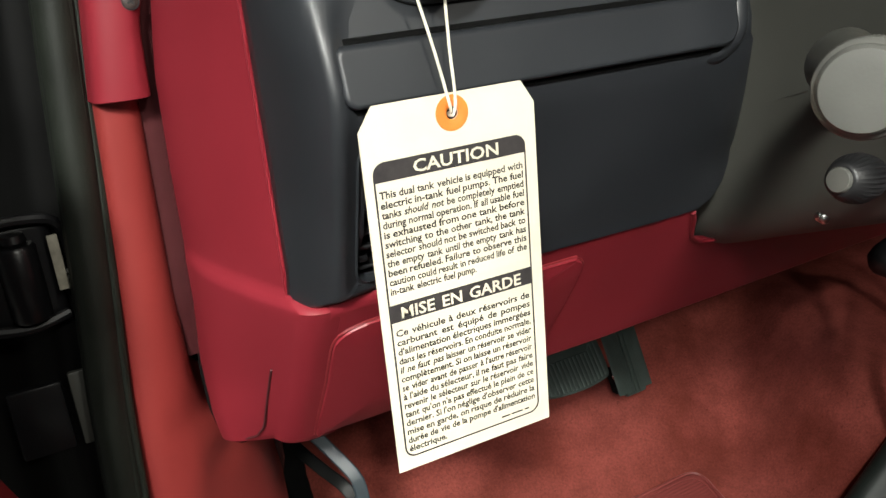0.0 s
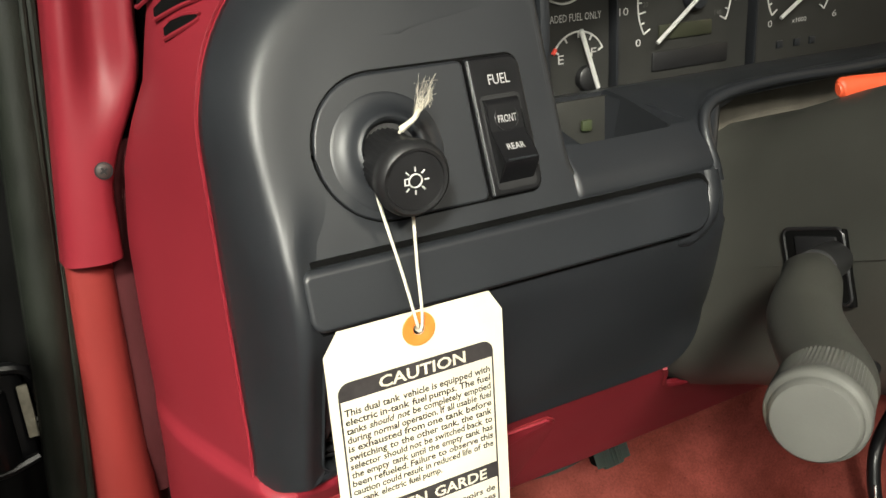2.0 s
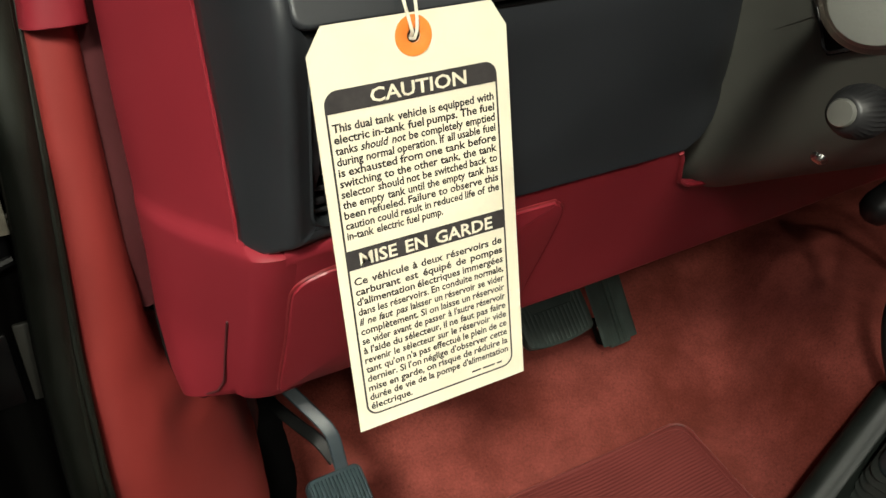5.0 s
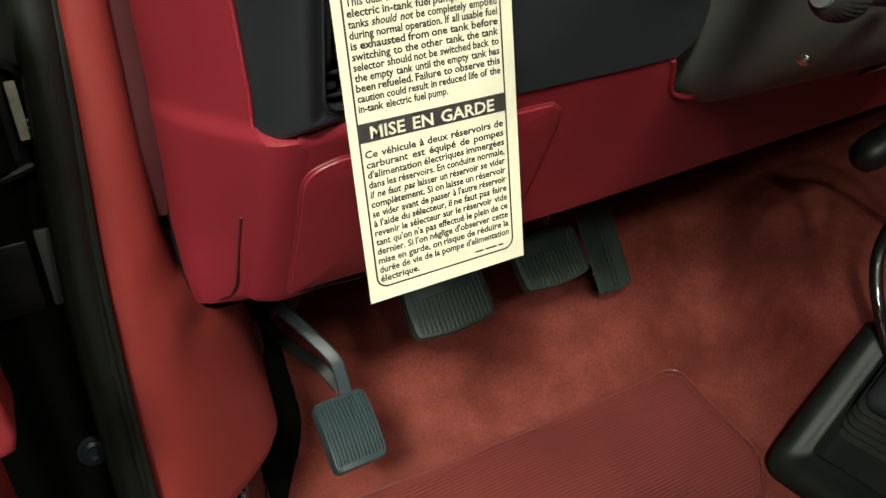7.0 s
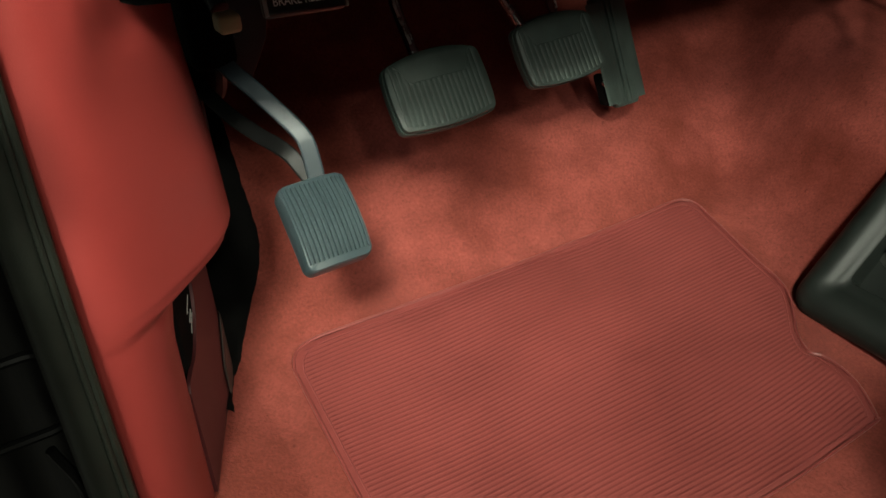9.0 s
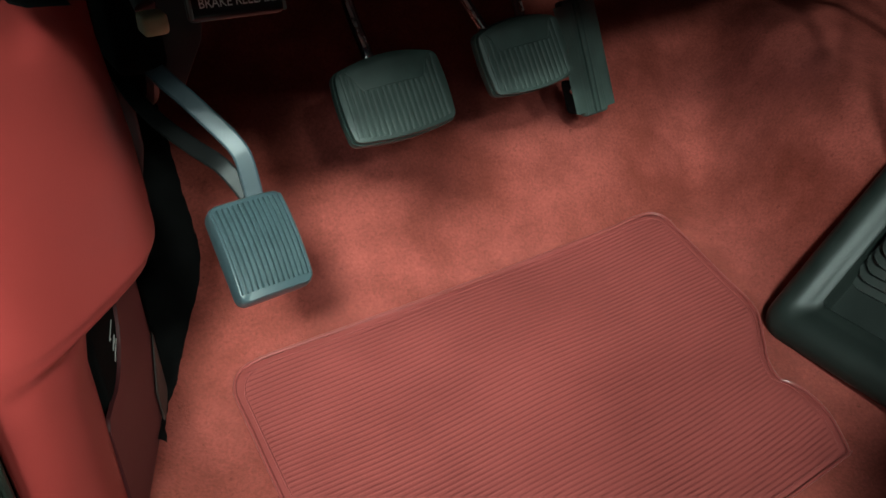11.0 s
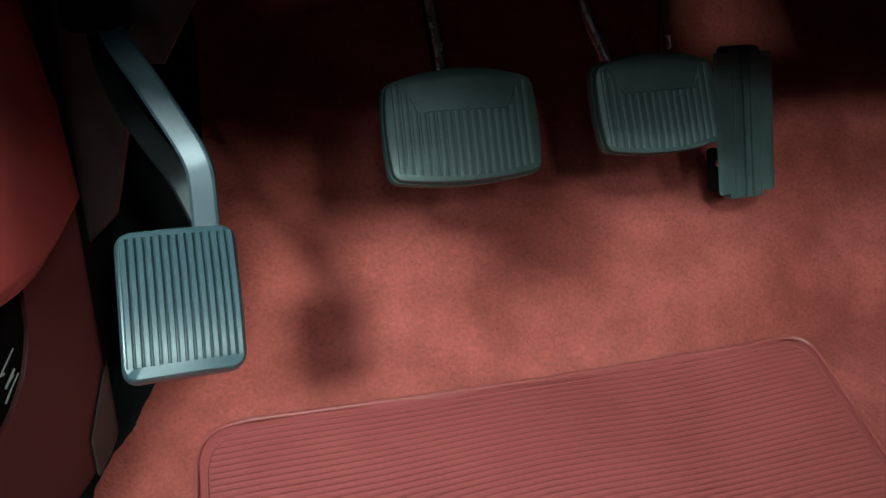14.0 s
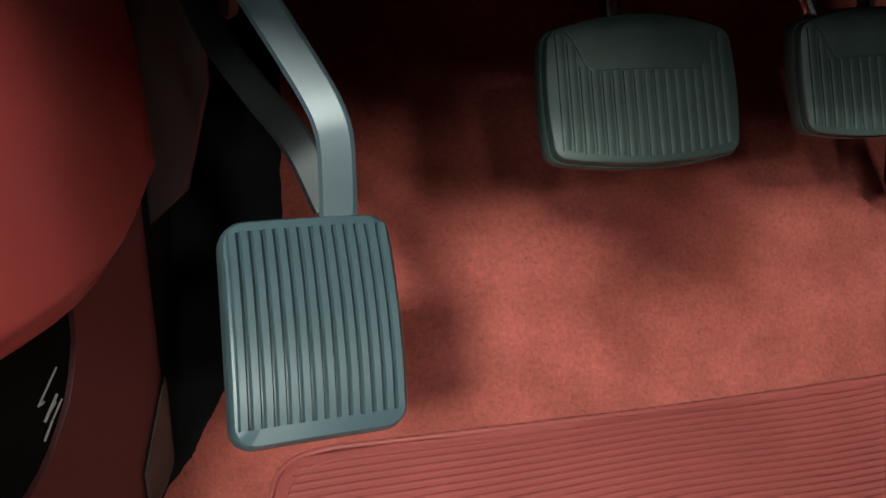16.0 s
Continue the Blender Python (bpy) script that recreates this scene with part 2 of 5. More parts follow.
def strap(pts, width, thick, n, side):
    """A flat bar with eased corners along a smooth line; side: the way its thin edge looks."""
    P = spline(pts, n)
    ref = np.array(side, float)
    rows = []
    c = 0.22
    shape = ((1, 1 - c), (1 - c, 1), (c - 1, 1), (-1, 1 - c), (-1, c - 1), (c - 1, -1), (1 - c, -1), (1, c - 1))
    for i, p in enumerate(P):
        d = P[min(i + 1, n - 1)] - P[max(i - 1, 0)]
        d = d / np.linalg.norm(d)
        a = ref - d * (ref @ d)
        a /= np.linalg.norm(a)
        w = np.cross(d, a)
        rows.append([p + a * u * width / 2 + w * v * thick / 2 for u, v in shape])
    bm = grid(rows, closed=True)
    bm.verts.ensure_lookup_table()
    bm.faces.new(bm.verts[:8][::-1])
    bm.faces.new(bm.verts[-8:])
    return bm


def turned(profile, n=48, ribs=0, depth=0.0, band=(0, 0)):
    """A body turned about z from (radius, height) pairs; ribs cut into the heights in band."""
    rows = []
    for r, h in profile:
        ring = []
        for k in range(n):
            rr = r - (depth if ribs and band[0] <= h <= band[1] and k % 2 else 0)
            a = 2 * math.pi * k / n
            ring.append((rr * math.cos(a), rr * math.sin(a), h))
        rows.append(ring)
    bm = grid(rows, closed=True)
    bm.verts.ensure_lookup_table()
    if profile[0][0] > 1e-5:
        bm.faces.new(bm.verts[:n][::-1])
    if profile[-1][0] > 1e-5:
        bm.faces.new(bm.verts[-n:])
    return bm


def rounded(x0, z0, x1, z1, r, n=6):
    """Outline of a rounded rectangle, anticlockwise."""
    r = r if isinstance(r, tuple) else (r, r, r, r)
    out = []
    for (cx, cz, a0), q in zip(((x1, z0, -90), (x1, z1, 0), (x0, z1, 90), (x0, z0, 180)), r):
        sx, sz = (-1 if cx == x1 else 1), (1 if cz == z0 else -1)
        for k in range(n + 1):
            a = radians(a0 + 90 * k / n)
            out.append((cx + sx * q + q * math.cos(a), cz + sz * q + q * math.sin(a)))
    return out


def plate(outline, y0, y1, bevel=0.0, face=None, holes=()):
    """An outline in x and z, thickened from y0 (front, towards the cab) to y1. face(x, z) shifts y."""
    bm = bmesh.new()
    front = [bm.verts.new((x, y0, z)) for x, z in outline]
    f = bm.faces.new(front)
    ext = bmesh.ops.extrude_face_region(bm, geom=[f])
    for g in ext["geom"]:
        if isinstance(g, bmesh.types.BMVert):
            g.co.y = y1
    if bevel:
        edges = [e for e in bm.edges if all(abs(v.co.y - y0) < 1e-6 for v in e.verts)]
        bmesh.ops.bevel(bm, geom=edges, offset=bevel, segments=3, affect="EDGES", profile=0.5)
    if face:
        for v in bm.verts:
            v.co.y += face(v.co.x, v.co.z)
    return bm


def frame_of(origin, zdir, xdir):
    z = Vector(zdir).normalized()
    x = (Vector(xdir) - z * Vector(xdir).dot(z)).normalized()
    y = z.cross(x)
    return Matrix(((x.x, y.x, z.x, origin[0]), (x.y, y.y, z.y, origin[1]), (x.z, y.z, z.z, origin[2]), (0, 0, 0, 1)))


def words(text, size, shear=0.0, bold=0.0):
    """A word as a flat bmesh in x and y, with its width."""
    cu = bpy.data.curves.new("word", "FONT")
    cu.body, cu.size, cu.shear, cu.offset, cu.resolution_u = text, size, shear, bold, 2
    ob = bpy.data.objects.new("word", cu)
    me = bpy.data.meshes.new_from_object(ob)
    bm = bmesh.new()
    bm.from_mesh(me)
    bpy.data.objects.remove(ob)
    bpy.data.curves.remove(cu)
    bpy.data.meshes.remove(me)
    xs = [v.co.x for v in bm.verts] or [0]
    return bm, min(xs), max(xs)


def line(segments, size, x0, x1, base, justify=True, stretch=1.0, bold=0.0):
    """A line of words set between x0 and x1 on a base line; segments: (word, shear)."""
    made = [words(w, size, s, bold) for w, s in segments]
    total = sum((b - a) * stretch for _, a, b in made)
    gap = (x1 - x0 - total) / max(1, len(made) - 1) if justify else size * 0.28
    out = bmesh.new()
    x = x0
    for bm, a, b in made:
        bm.transform(Matrix.Translation((x, base, 0)) @ Matrix.Diagonal((stretch, 1, 1, 1)) @ Matrix.Translation((-a, 0, 0)))
        me = bpy.data.meshes.new("tmp")
        bm.to_mesh(me)
        bm.free()
        out.from_mesh(me)
        bpy.data.meshes.remove(me)
        x += (b - a) * stretch + gap
    return out


# ---- dash: slant of the front face at a height ----
def dash_y(z):
    if z > 0.618:
        return 0.303 + (z - 0.618) * 0.34
    if z > 0.594:
        return 0.297 + (z - 0.594) * 0.25
    return 0.297 + (0.594 - z) * 0.36


# charcoal surround: rolled rim at the end, flat face with openings for vent and gauges
X_END, TOP, CORNER = 0.093, 0.742, 0.082
dash_panel = thing("dash_panel", "charcoal grain plastic dash surround with a rolled outer rim", "dashboard", (0.2, 0.33, 0.5))


def border_y(z):
    return max(0.347, dash_y(z) + 0.022)


def rim_line(d, n=70):
    """The outer line of the surround, moved inwards by d, from the bottom right round to the top right."""
    x0, z0, z1 = X_END + d, 0.497 + d * 0.5, TOP - d
    rb, rt = max(0.0075 - d, 0.002), CORNER - d
    pts = [(0.33, z0), (0.25, z0), (0.18, z0), (0.14, z0)]
    pts += [(x0 + rb - rb * math.sin(a), z0 + rb - rb * math.cos(a)) for a in np.linspace(0, math.pi / 2, 8)]
    pts += [(x0, z) for z in np.linspace(z0 + rb, z1 - rt, 14)[1:-1]]
    pts += [(x0 + rt - rt * math.cos(a), z1 - rt + rt * math.sin(a)) for a in np.linspace(0, math.pi / 2, 24)]
    pts += [(0.215, z1 + 0.004), (0.25, z1 + 0.010), (0.30, z1 + 0.022), (0.40, z1 + 0.05), (0.62, z1 + 0.07)]
    return pts


rows = []
RIM = ((0.0, 0.0, 1.0, 1.0), (0.001, 0.001, 0.86, 0.86), (0.003, 0.003, 0.65, 0.65), (0.006, 0.0062, 0.37, 0.37), (0.0085, 0.0092, 0.19, 0.19), (0.011, 0.0122, 0.065, 0.065), (0.0135, 0.0152, -0.0022, -0.0022), (0.0155, 0.0180, -0.0045, -0.0045), (0.0175, 0.0206, -0.0054, -0.0054), (0.0195, 0.0234, -0.0049, -0.0053), (0.0210, 0.0260, -0.0038, -0.0046), (0.0224, 0.0284, -0.0026, -0.0038), (0.0238, 0.0306, -0.0016, -0.0030), (0.0250, 0.0326, -0.0009, -0.0023), (0.0262, 0.0346, -0.0004, -0.0016), (0.0274, 0.0368, -0.0001, -0.0010), (0.0290, 0.0390, 0.0004, -0.0005), (0.0292, 0.0430, 0.0006, -0.0002), (0.0294, 0.0480, 0.0008, 0.0004))
for d, wide, back_low, back_high in RIM:
    ring = []
    for (xa, za), (xb, zb), (xc, zc) in zip(rim_line(d), rim_line(min(wide, 0.0390)), rim_line(wide)):
        over = min(1.0, max(0.0, (za - 0.660) / (CORNER - d))) ** 5
        xb, zb = xb + (xc - xb) * over, zb + (zc - zb) * over
        f = min(1.0, max(0.0, (za - 0.620) / 0.022))
        f = f * f * (3 - 2 * f) * min(1.0, max(0.0, (0.240 - xa) / 0.03))
        x, z = xa + (xb - xa) * f, za + (zb - za) * f
        deep = border_y(z) - dash_y(z)
        low = x > 0.12 and z < 0.53
        back = back_low + (back_high - back_low) * f * over
        ring.append((x, dash_y(z) + (0.006 if low else back * deep if back > 0.01 else back * (0.78 - 0.70 * f)), z))
    rows.append(ring)
solid(part("outer_rim", grid(rows), BEZEL, dash_panel, face=(-0.5, -1, 0)), 0.003, -1)

bm = bmesh.new()
outline = [p for p in rim_line(0.0255) if p[0] < 0.2427 or p[1] < 0.55 and p[0] < 0.3299]
outline = [(0.326, 0.4990), (0.30, 0.4985)] + [(x, 0.4985 if z < 0.512 and x > 0.14 else z) for x, z in outline[1:]] + [(0.2412, TOP - 0.0255), (0.2412, 0.668), (0.2412, 0.634), (0.2440, 0.627), (0.250, 0.6215), (0.3280, 0.6205), (0.3285, 0.610), (0.3290, 0.597), (0.3350, 0.580), (0.3415, 0.563), (0.3465, 0.548), (0.3495, 0.535), (0.3470, 0.523), (0.3420, 0.5125), (0.3350, 0.5045)]
f = bm.faces.new([bm.verts.new((x, 0, z)) for x, z in outline])
VENT = (0.1195, 0.5115, 0.200, 0.576)
for z in (VENT[1], 0.53, 0.55, VENT[3], 0.594, 0.606, 0.618, 0.66, 0.70):
    bmesh.ops.bisect_plane(bm, geom=bm.verts[:] + bm.edges[:] + bm.faces[:], plane_co=(0, 0, z), plane_no=(0, 0, 1))
for x in (VENT[0], VENT[2], 0.30, 0.315, 0.322, 0.327, 0.333, 0.339, 0.3440, 0.348):
    bmesh.ops.bisect_plane(bm, geom=bm.verts[:] + bm.edges[:] + bm.faces[:], plane_co=(x, 0, 0), plane_no=(1, 0, 0))
gone = [q for q in bm.faces if VENT[0] < q.calc_center_median().x < VENT[2] and VENT[1] < q.calc_center_median().z < VENT[3]]
bmesh.ops.delete(bm, geom=gone, context="FACES")
for v in bm.verts:
    v.co.y = dash_y(v.co.z)
    if v.co.x > 0.31 and v.co.z < 0.60:
        v.co.y += 0.011 * ((v.co.x - 0.31) / 0.04) ** 2 * min(1.0, max(0.0, (v.co.z - 0.500) / 0.03))
solid(part("front_face", bm, BEZEL, dash_panel, face=(0, -1, 0)), 0.004, -1, 0.0015)

part("opening_lip", tube([(x, dash_y(z) + 0.0050, z) for x, z in ((0.2400, 0.735), (0.2400, 0.700), (0.2400, 0.668), (0.2403, 0.640), (0.2425, 0.6295), (0.2490, 0.6225), (0.262, 0.6192), (0.29, 0.6188), (0.327, 0.6188))], 0.0048, 80, 20), BEZEL, dash_panel, "rounded edge of the gauge opening")
# fuse and coin bar across the surround
bar = rounded(0.1125, 0.5935, 0.3165, 0.6175, (0.012, 0.004, 0.004, 0.006))
solid(part("trim_bar", plate(bar, -0.0045, 0.004, 0.0025, lambda x, z: dash_y(z)), BEZEL, dash_panel, "raised charcoal trim bar"), 0)
part("bar_shadow_gap", plate(rounded(0.1098, 0.5910, 0.3192, 0.6198, (0.014, 0.006, 0.006, 0.008)), -0.0009, 0.002, 0, lambda x, z: dash_y(z)), FLATBLACK, dash_panel, "dark joint round the trim bar")

part("bar_border", tube([(0.291, dash_y(0.5885) + 0.0062, 0.5890), (0.301, dash_y(0.589) + 0.0052, 0.5893), (0.3095, dash_y(0.591) + 0.0047, 0.5915), (0.3185, dash_y(0.598) + 0.0042, 0.599), (0.3225, dash_y(0.609) + 0.0042, 0.609), (0.3232, dash_y(0.6185) + 0.0045, 0.6185)], 0.0064, 50, 16, taper=lambda t: 0.6 + 0.4 * min(1.0, t * 3)), BEZEL, dash_panel, "soft raised border at the end of the trim bar")
# side vent, half behind the tag
air_vent = thing("air_vent", "black louvred air vent in the charcoal dash", "vent", (0.17, 0.32, 0.545))
part("housing", box(0.162, 0.352, 0.544, 0.084, 0.004, 0.07), BLACK, air_vent)
ring = rounded(VENT[0] - 0.003, VENT[1] - 0.002, VENT[2] + 0.004, VENT[3] + 0.003, 0.008)
inner = rounded(VENT[0] + 0.001, VENT[1] + 0.001, VENT[2] - 0.002, VENT[3] - 0.001, 0.006)
rows = [[(x, dash_y(z) + 0.001, z) for x, z in ring], [(x, dash_y(z) - 0.002, z) for x, z in [((a + c) / 2, (b + d) / 2) for (a, b), (c, d) in zip(ring, inner)]], [(x, dash_y(z) + 0.002, z) for x, z in inner], [(x, dash_y(z) + 0.03, z) for x, z in inner]]
part("vent_frame", grid(rows, closed=True), BEZEL, air_vent)
for k in range(6):
    z = 0.517 + k * 0.0105
    part("louvre", box(0.160, dash_y(z) + 0.012, z, 0.078, 0.016, 0.0022, 0.0008, 2, None), GLOSS, air_vent)
for z in (0.522, 0.536, 0.549, 0.562):
    part("louvre_pin", box(0.1235, dash_y(z) + 0.006, z, 0.005, 0.006, 0.004, 0.0015), GLOSS, air_vent)

# ---- red dash end and knee panel ----
def knee_y(z):
    return 0.334 + (0.497 - z) * 0.74


def end_x(z):
    """Edge of the charcoal surround at a height."""
    if z > TOP - CORNER:
        return X_END + CORNER - math.sqrt(max(0.0, CORNER ** 2 - (min(z, TOP - 0.002) - TOP + CORNER) ** 2))
    return X_END


def mix(z, table):
    zs = [a for a, _ in table]
    return float(np.interp(z, zs, [b for _, b in table]))


GAP_X = [(0.372, 0.0755), (0.385, 0.0690), (0.40, 0.0662), (0.428, 0.0655), (0.47, 0.0665), (0.55, 0.067), (0.60, 0.0685), (0.64, 0.0735), (0.66, 0.0800), (0.68, 0.0885), (0.70, 0.0920), (0.72, 0.0960), (0.74, 0.105)]
GAP_Y = [(0.372, 0.474), (0.428, 0.476), (0.47, 0.462), (0.62, 0.450), (0.70, 0.430), (0.74, 0.42)]
red_dash = thing("red_dash_moulding", "red grained plastic lower dash with a wrapped end", "dashboard", (0.1, 0.42, 0.4))
rows = []
for z in [0.3795, 0.3797, 0.381] + list(np.linspace(0.384, 0.4975, 22)) + [0.500, 0.5025, 0.505] + list(np.linspace(0.508, 0.739, 40)):
    curl = max(0.0, (0.3840 - z) / 0.0045) ** 2
    gx, gy = mix(z, GAP_X), mix(z, GAP_Y)
    f = min(1, max(0, (0.508 - z) / 0.010))
    f = f * f * (3 - 2 * f)
    e = 1 - f
    ex, ey = (end_x(z) + 0.0005) * (1 - f) + 0.0905 * f, (border_y(z) + 0.001) * (1 - f) + (knee_y(min(max(z, 0.384), 0.497)) + 0.0150) * f
    bulge = 0.006 + 0.004 * f
    pts = [(ex + 0.0300 * f + 0.006 * e, ey - 0.0144 * f + 0.008 * e), (ex + 0.0180 * f + 0.0045 * e, ey - 0.0151 * f + 0.006 * e), (ex + 0.0105 * f + 0.003 * e, ey - 0.0135 * f + 0.004 * e), (ex + 0.0045 * f + 0.0015 * e, ey - 0.0088 * f + 0.002 * e), (ex, ey), (ex * 0.72 + gx * 0.28 - bulge * 0.55, ey * 0.72 + gy * 0.28), (ex * 0.42 + gx * 0.58 - bulge * 0.8, ey * 0.42 + gy * 0.58),
           (ex * 0.12 + gx * 0.88 - bulge * 0.45, ey * 0.12 + gy * 0.88), (gx + 0.001, gy + 0.002), (gx + 0.014, gy + 0.02)]
    drop = 0.013 * min(1.0, max(0.0, (0.43 - z) / 0.05))
    rows.append([(x + 0.010 * curl, y + 0.008 * curl, z - drop * min(1.0, max(0.0, (k - 17) / 14))) for k, (x, y) in enumerate(spline(pts, 40))])
solid(part("dash_end", grid(rows), RED, red_dash, face=(-1, 0, 0)), 0.003, -1)

KNEE_TOP = [(0.321, 0.503), (0.3225, 0.502), (0.3255, 0.497), (0.331, 0.490), (0.337, 0.4795), (0.342, 0.4730), (0.350, 0.4680), (0.360, 0.4650), (0.372, 0.4640), (0.392, 0.4645), (0.414, 0.4660), (0.46, 0.470), (0.537, 0.470), (0.539, 0.4435), (0.95, 0.4420), (1.40, 0.4420)]


def knee_point(x, u):
    """Point of the knee panel: u runs from its top edge to its rolled bottom edge."""
    top, low = mix(x, KNEE_TOP), 0.3885 + 0.04 * max(0.0, x - 0.32)
    z = top + (low - top) * min(u / 0.9, 1.0)
    y = knee_y(min(z, 0.4975))
    if u > 0.9:
        k = (u - 0.9) / 0.1
        z, y = z - 0.0065 * math.sin(k * 1.5), y + 0.022 * k * k + 0.003 * k
    return (x, y, z)


KNEE_X = sorted(set([0.1075] + list(np.linspace(0.12, 0.32, 16)) + [x for x, _ in KNEE_TOP] + [0.334, 0.346, 0.355, 0.366] + list(np.linspace(0.40, 1.39, 50))))
rows = []
for s in np.linspace(0, 1, 44):
    rows.append([knee_point(x, s) for x in KNEE_X if x > 0.104])
solid(part("knee_panel", grid(rows), RED, red_dash, face=(0, -1, 0)), 0.004, -1, 0)
rows = []
for s in np.linspace(0, 1, 8):
    rows.append([(x, knee_y(0.384) + 0.022 + s * 0.05, 0.383 + 0.04 * max(0, x - 0.32) + 0.012 * s) for x in np.linspace(0.093, 1.39, 28)])
part("knee_underside", grid(rows), RED, red_dash)
part("notch_edge", tube([(x, knee_y(z) - 0.0002, z) for x, z in KNEE_TOP[2:12]], 0.0016, 50, 8), RED, red_dash, "worn edge of the column notch")
part("column_recess", box(0.47, 0.425, 0.468, 0.30, 0.006, 0.10, 0.002), BLACK, red_dash, "black recess round the column")
part("duct_end", box(0.385, 0.402, 0.472, 0.05, 0.02, 0.02, 0.005), GREENGREY, red_dash, "grey duct end in the recess")

# hatch in the knee panel: raised field with a fine groove round it
def on_knee(x, z, out):
    return (x, knee_y(z) - out * 0.8, z - out * 0.6)


hatch = [(0.1150, 0.3900), (0.18, 0.3900), (0.2590, 0.3900), (0.2615, 0.3925), (0.2612, 0.413), (0.2600, 0.450), (0.2585, 0.4740), (0.2560, 0.4815), (0.2500, 0.4855), (0.2425, 0.4872), (0.18, 0.4860), (0.1330, 0.4842), (0.1240, 0.4830), (0.1175, 0.4808), (0.1130, 0.4768), (0.1112, 0.4690), (0.1118, 0.437), (0.1112, 0.3925)]
mid = (0.187, 0.44)
rows = []
for k, out in ((1.0, 0.0004), (0.992, 0.0022), (0.975, 0.0026), (0.5, 0.0026), (0.0005, 0.0026)):
    rows.append([on_knee(mid[0] + (x - mid[0]) * k, mid[1] + (z - mid[1]) * k, out) for x, z in [tuple(p) for p in spline(hatch + hatch[:1], 90)][:-1]])
hatch_panel = part("hatch", grid(rows, closed=True), RED, red_dash, "red hatch moulded in the knee panel")
part("hatch_groove", tube([on_knee(x, z, 0.0002) for x, z in [tuple(p) for p in spline(hatch + hatch[:1], 90)]], 0.0011, 0, 6), RED_PAINT, hatch_panel)
part("end_seam", tube([(0.0874, 0.3885, 0.450), (0.0870, 0.3960, 0.4399), (0.0864, 0.4112, 0.4193), (0.0854, 0.4240, 0.3995), (0.0839, 0.4315, 0.3915), (0.0813, 0.4372, 0.3860), (0.0742, 0.4540, 0.3775)], 0.0007, 40, 6), MAROON, red_dash, "dark joint line")
# demister slots in the top of the end
def slot_strip(line_pts, width, out):
    """Black sheet lying in the end's surface for a slot's shaded hole, tapered to a point."""
    n = Vector((-0.78, -0.22, 0.58)).normalized()
    mid = [Vector(p) for p in spline(line_pts, 20)]
    rows = [[], [], []]
    for k, p in enumerate(mid):
        d = (mid[min(k + 1, 19)] - mid[max(k - 1, 0)]).normalized()
        v = n.cross(d).normalized()
        w = width * 1.22 * (0.15 + 0.85 * (1 - k / 19) ** 0.55) * (1 if k else 0.75)
        rows[0].append(p + v * w + n * out * 0.3)
        rows[1].append(p + n * out)
        rows[2].append(p - v * w + n * out * 0.3)
    return [[tuple(a) for a in r] for r in rows]


# slots are not cut; black sheets carry the shade of the holes
for pts, w in (([(0.0925, 0.428, 0.7165), (0.0995, 0.410, 0.7225), (0.1105, 0.386, 0.7275)], 0.0056), ([(0.0950, 0.4040, 0.7110), (0.1035, 0.3850, 0.7160), (0.1158, 0.3640, 0.7200)], 0.0044), ([(0.0955, 0.3900, 0.7035), (0.1003, 0.3790, 0.7065), (0.1055, 0.3685, 0.7088)], 0.0042)):
    strip_rows = slot_strip(pts, w, 0.0022)
    slot = part("demister_slot", grid(strip_rows), FLATBLACK, red_dash, "demister slot, the dark of its hole put into a black sheet")
    part("slot_rim", tube(strip_rows[0], 0.0010, 0, 6), RED, slot)
    part("slot_rim", tube(strip_rows[2], 0.0010, 0, 6), RED, slot)

# dark strip in the joint between dash and pillar, and foam low in it
rows = [[(mix(z, GAP_X) - 0.016, mix(z, GAP_Y) + 0.010, z), (mix(z, GAP_X) - 0.004, mix(z, GAP_Y) + 0.006, z), (mix(z, GAP_X) + 0.016, mix(z, GAP_Y) + 0.012, z)] for z in np.linspace(0.428, 0.65, 20)]
joint = part("joint_strip", grid(rows), JOINT)
tagged(joint, "dull dark maroon strip deep in the dash joint", "trim", kind="structure")
# black sheet stands in for the shade deep in the upper joint
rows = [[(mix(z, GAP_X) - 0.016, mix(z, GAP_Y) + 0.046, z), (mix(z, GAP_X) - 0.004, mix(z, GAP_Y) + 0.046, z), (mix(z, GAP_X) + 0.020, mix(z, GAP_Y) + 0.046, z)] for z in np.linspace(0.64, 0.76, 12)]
deep = part("joint_shade", grid(rows), FLATBLACK)
tagged(deep, "black sheet for the shade deep in the joint by the pillar", "trim", kind="structure")
# shadow gap below the dash corner, drawn as a black sheet
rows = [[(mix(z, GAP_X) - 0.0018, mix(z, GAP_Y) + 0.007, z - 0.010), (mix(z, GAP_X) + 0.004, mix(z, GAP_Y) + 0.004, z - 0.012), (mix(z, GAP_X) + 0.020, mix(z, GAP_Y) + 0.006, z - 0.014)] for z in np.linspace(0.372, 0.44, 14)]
low_joint = part("joint_shade", grid(rows), FLATBLACK)
tagged(low_joint, "black sheet that stands in for shade under the red dash corner", "trim", kind="structure")
foam = part("foam_block", box(0.0868, 0.5008, 0.3618, 0.017, 0.012, 0.008, 0.003, 3), GREENGREY)
tagged(foam, "small grey-green foam block behind the dash corner", "foam")
# added black block gives the gap under the dash its darkness
gap = part("dark_gap", box(0.108, 0.520, 0.3705, 0.06, 0.04, 0.014, 0.003), FLATBLACK)
tagged(gap, "black block that stands in for the dark gap under the dash corner", "bracket")

# ---- pillar and kick trim ----
pillar_cap = thing("pillar_trim", "red plastic windscreen pillar trim with one screw", "trim", (0.05, 0.45, 0.6))
rows = []
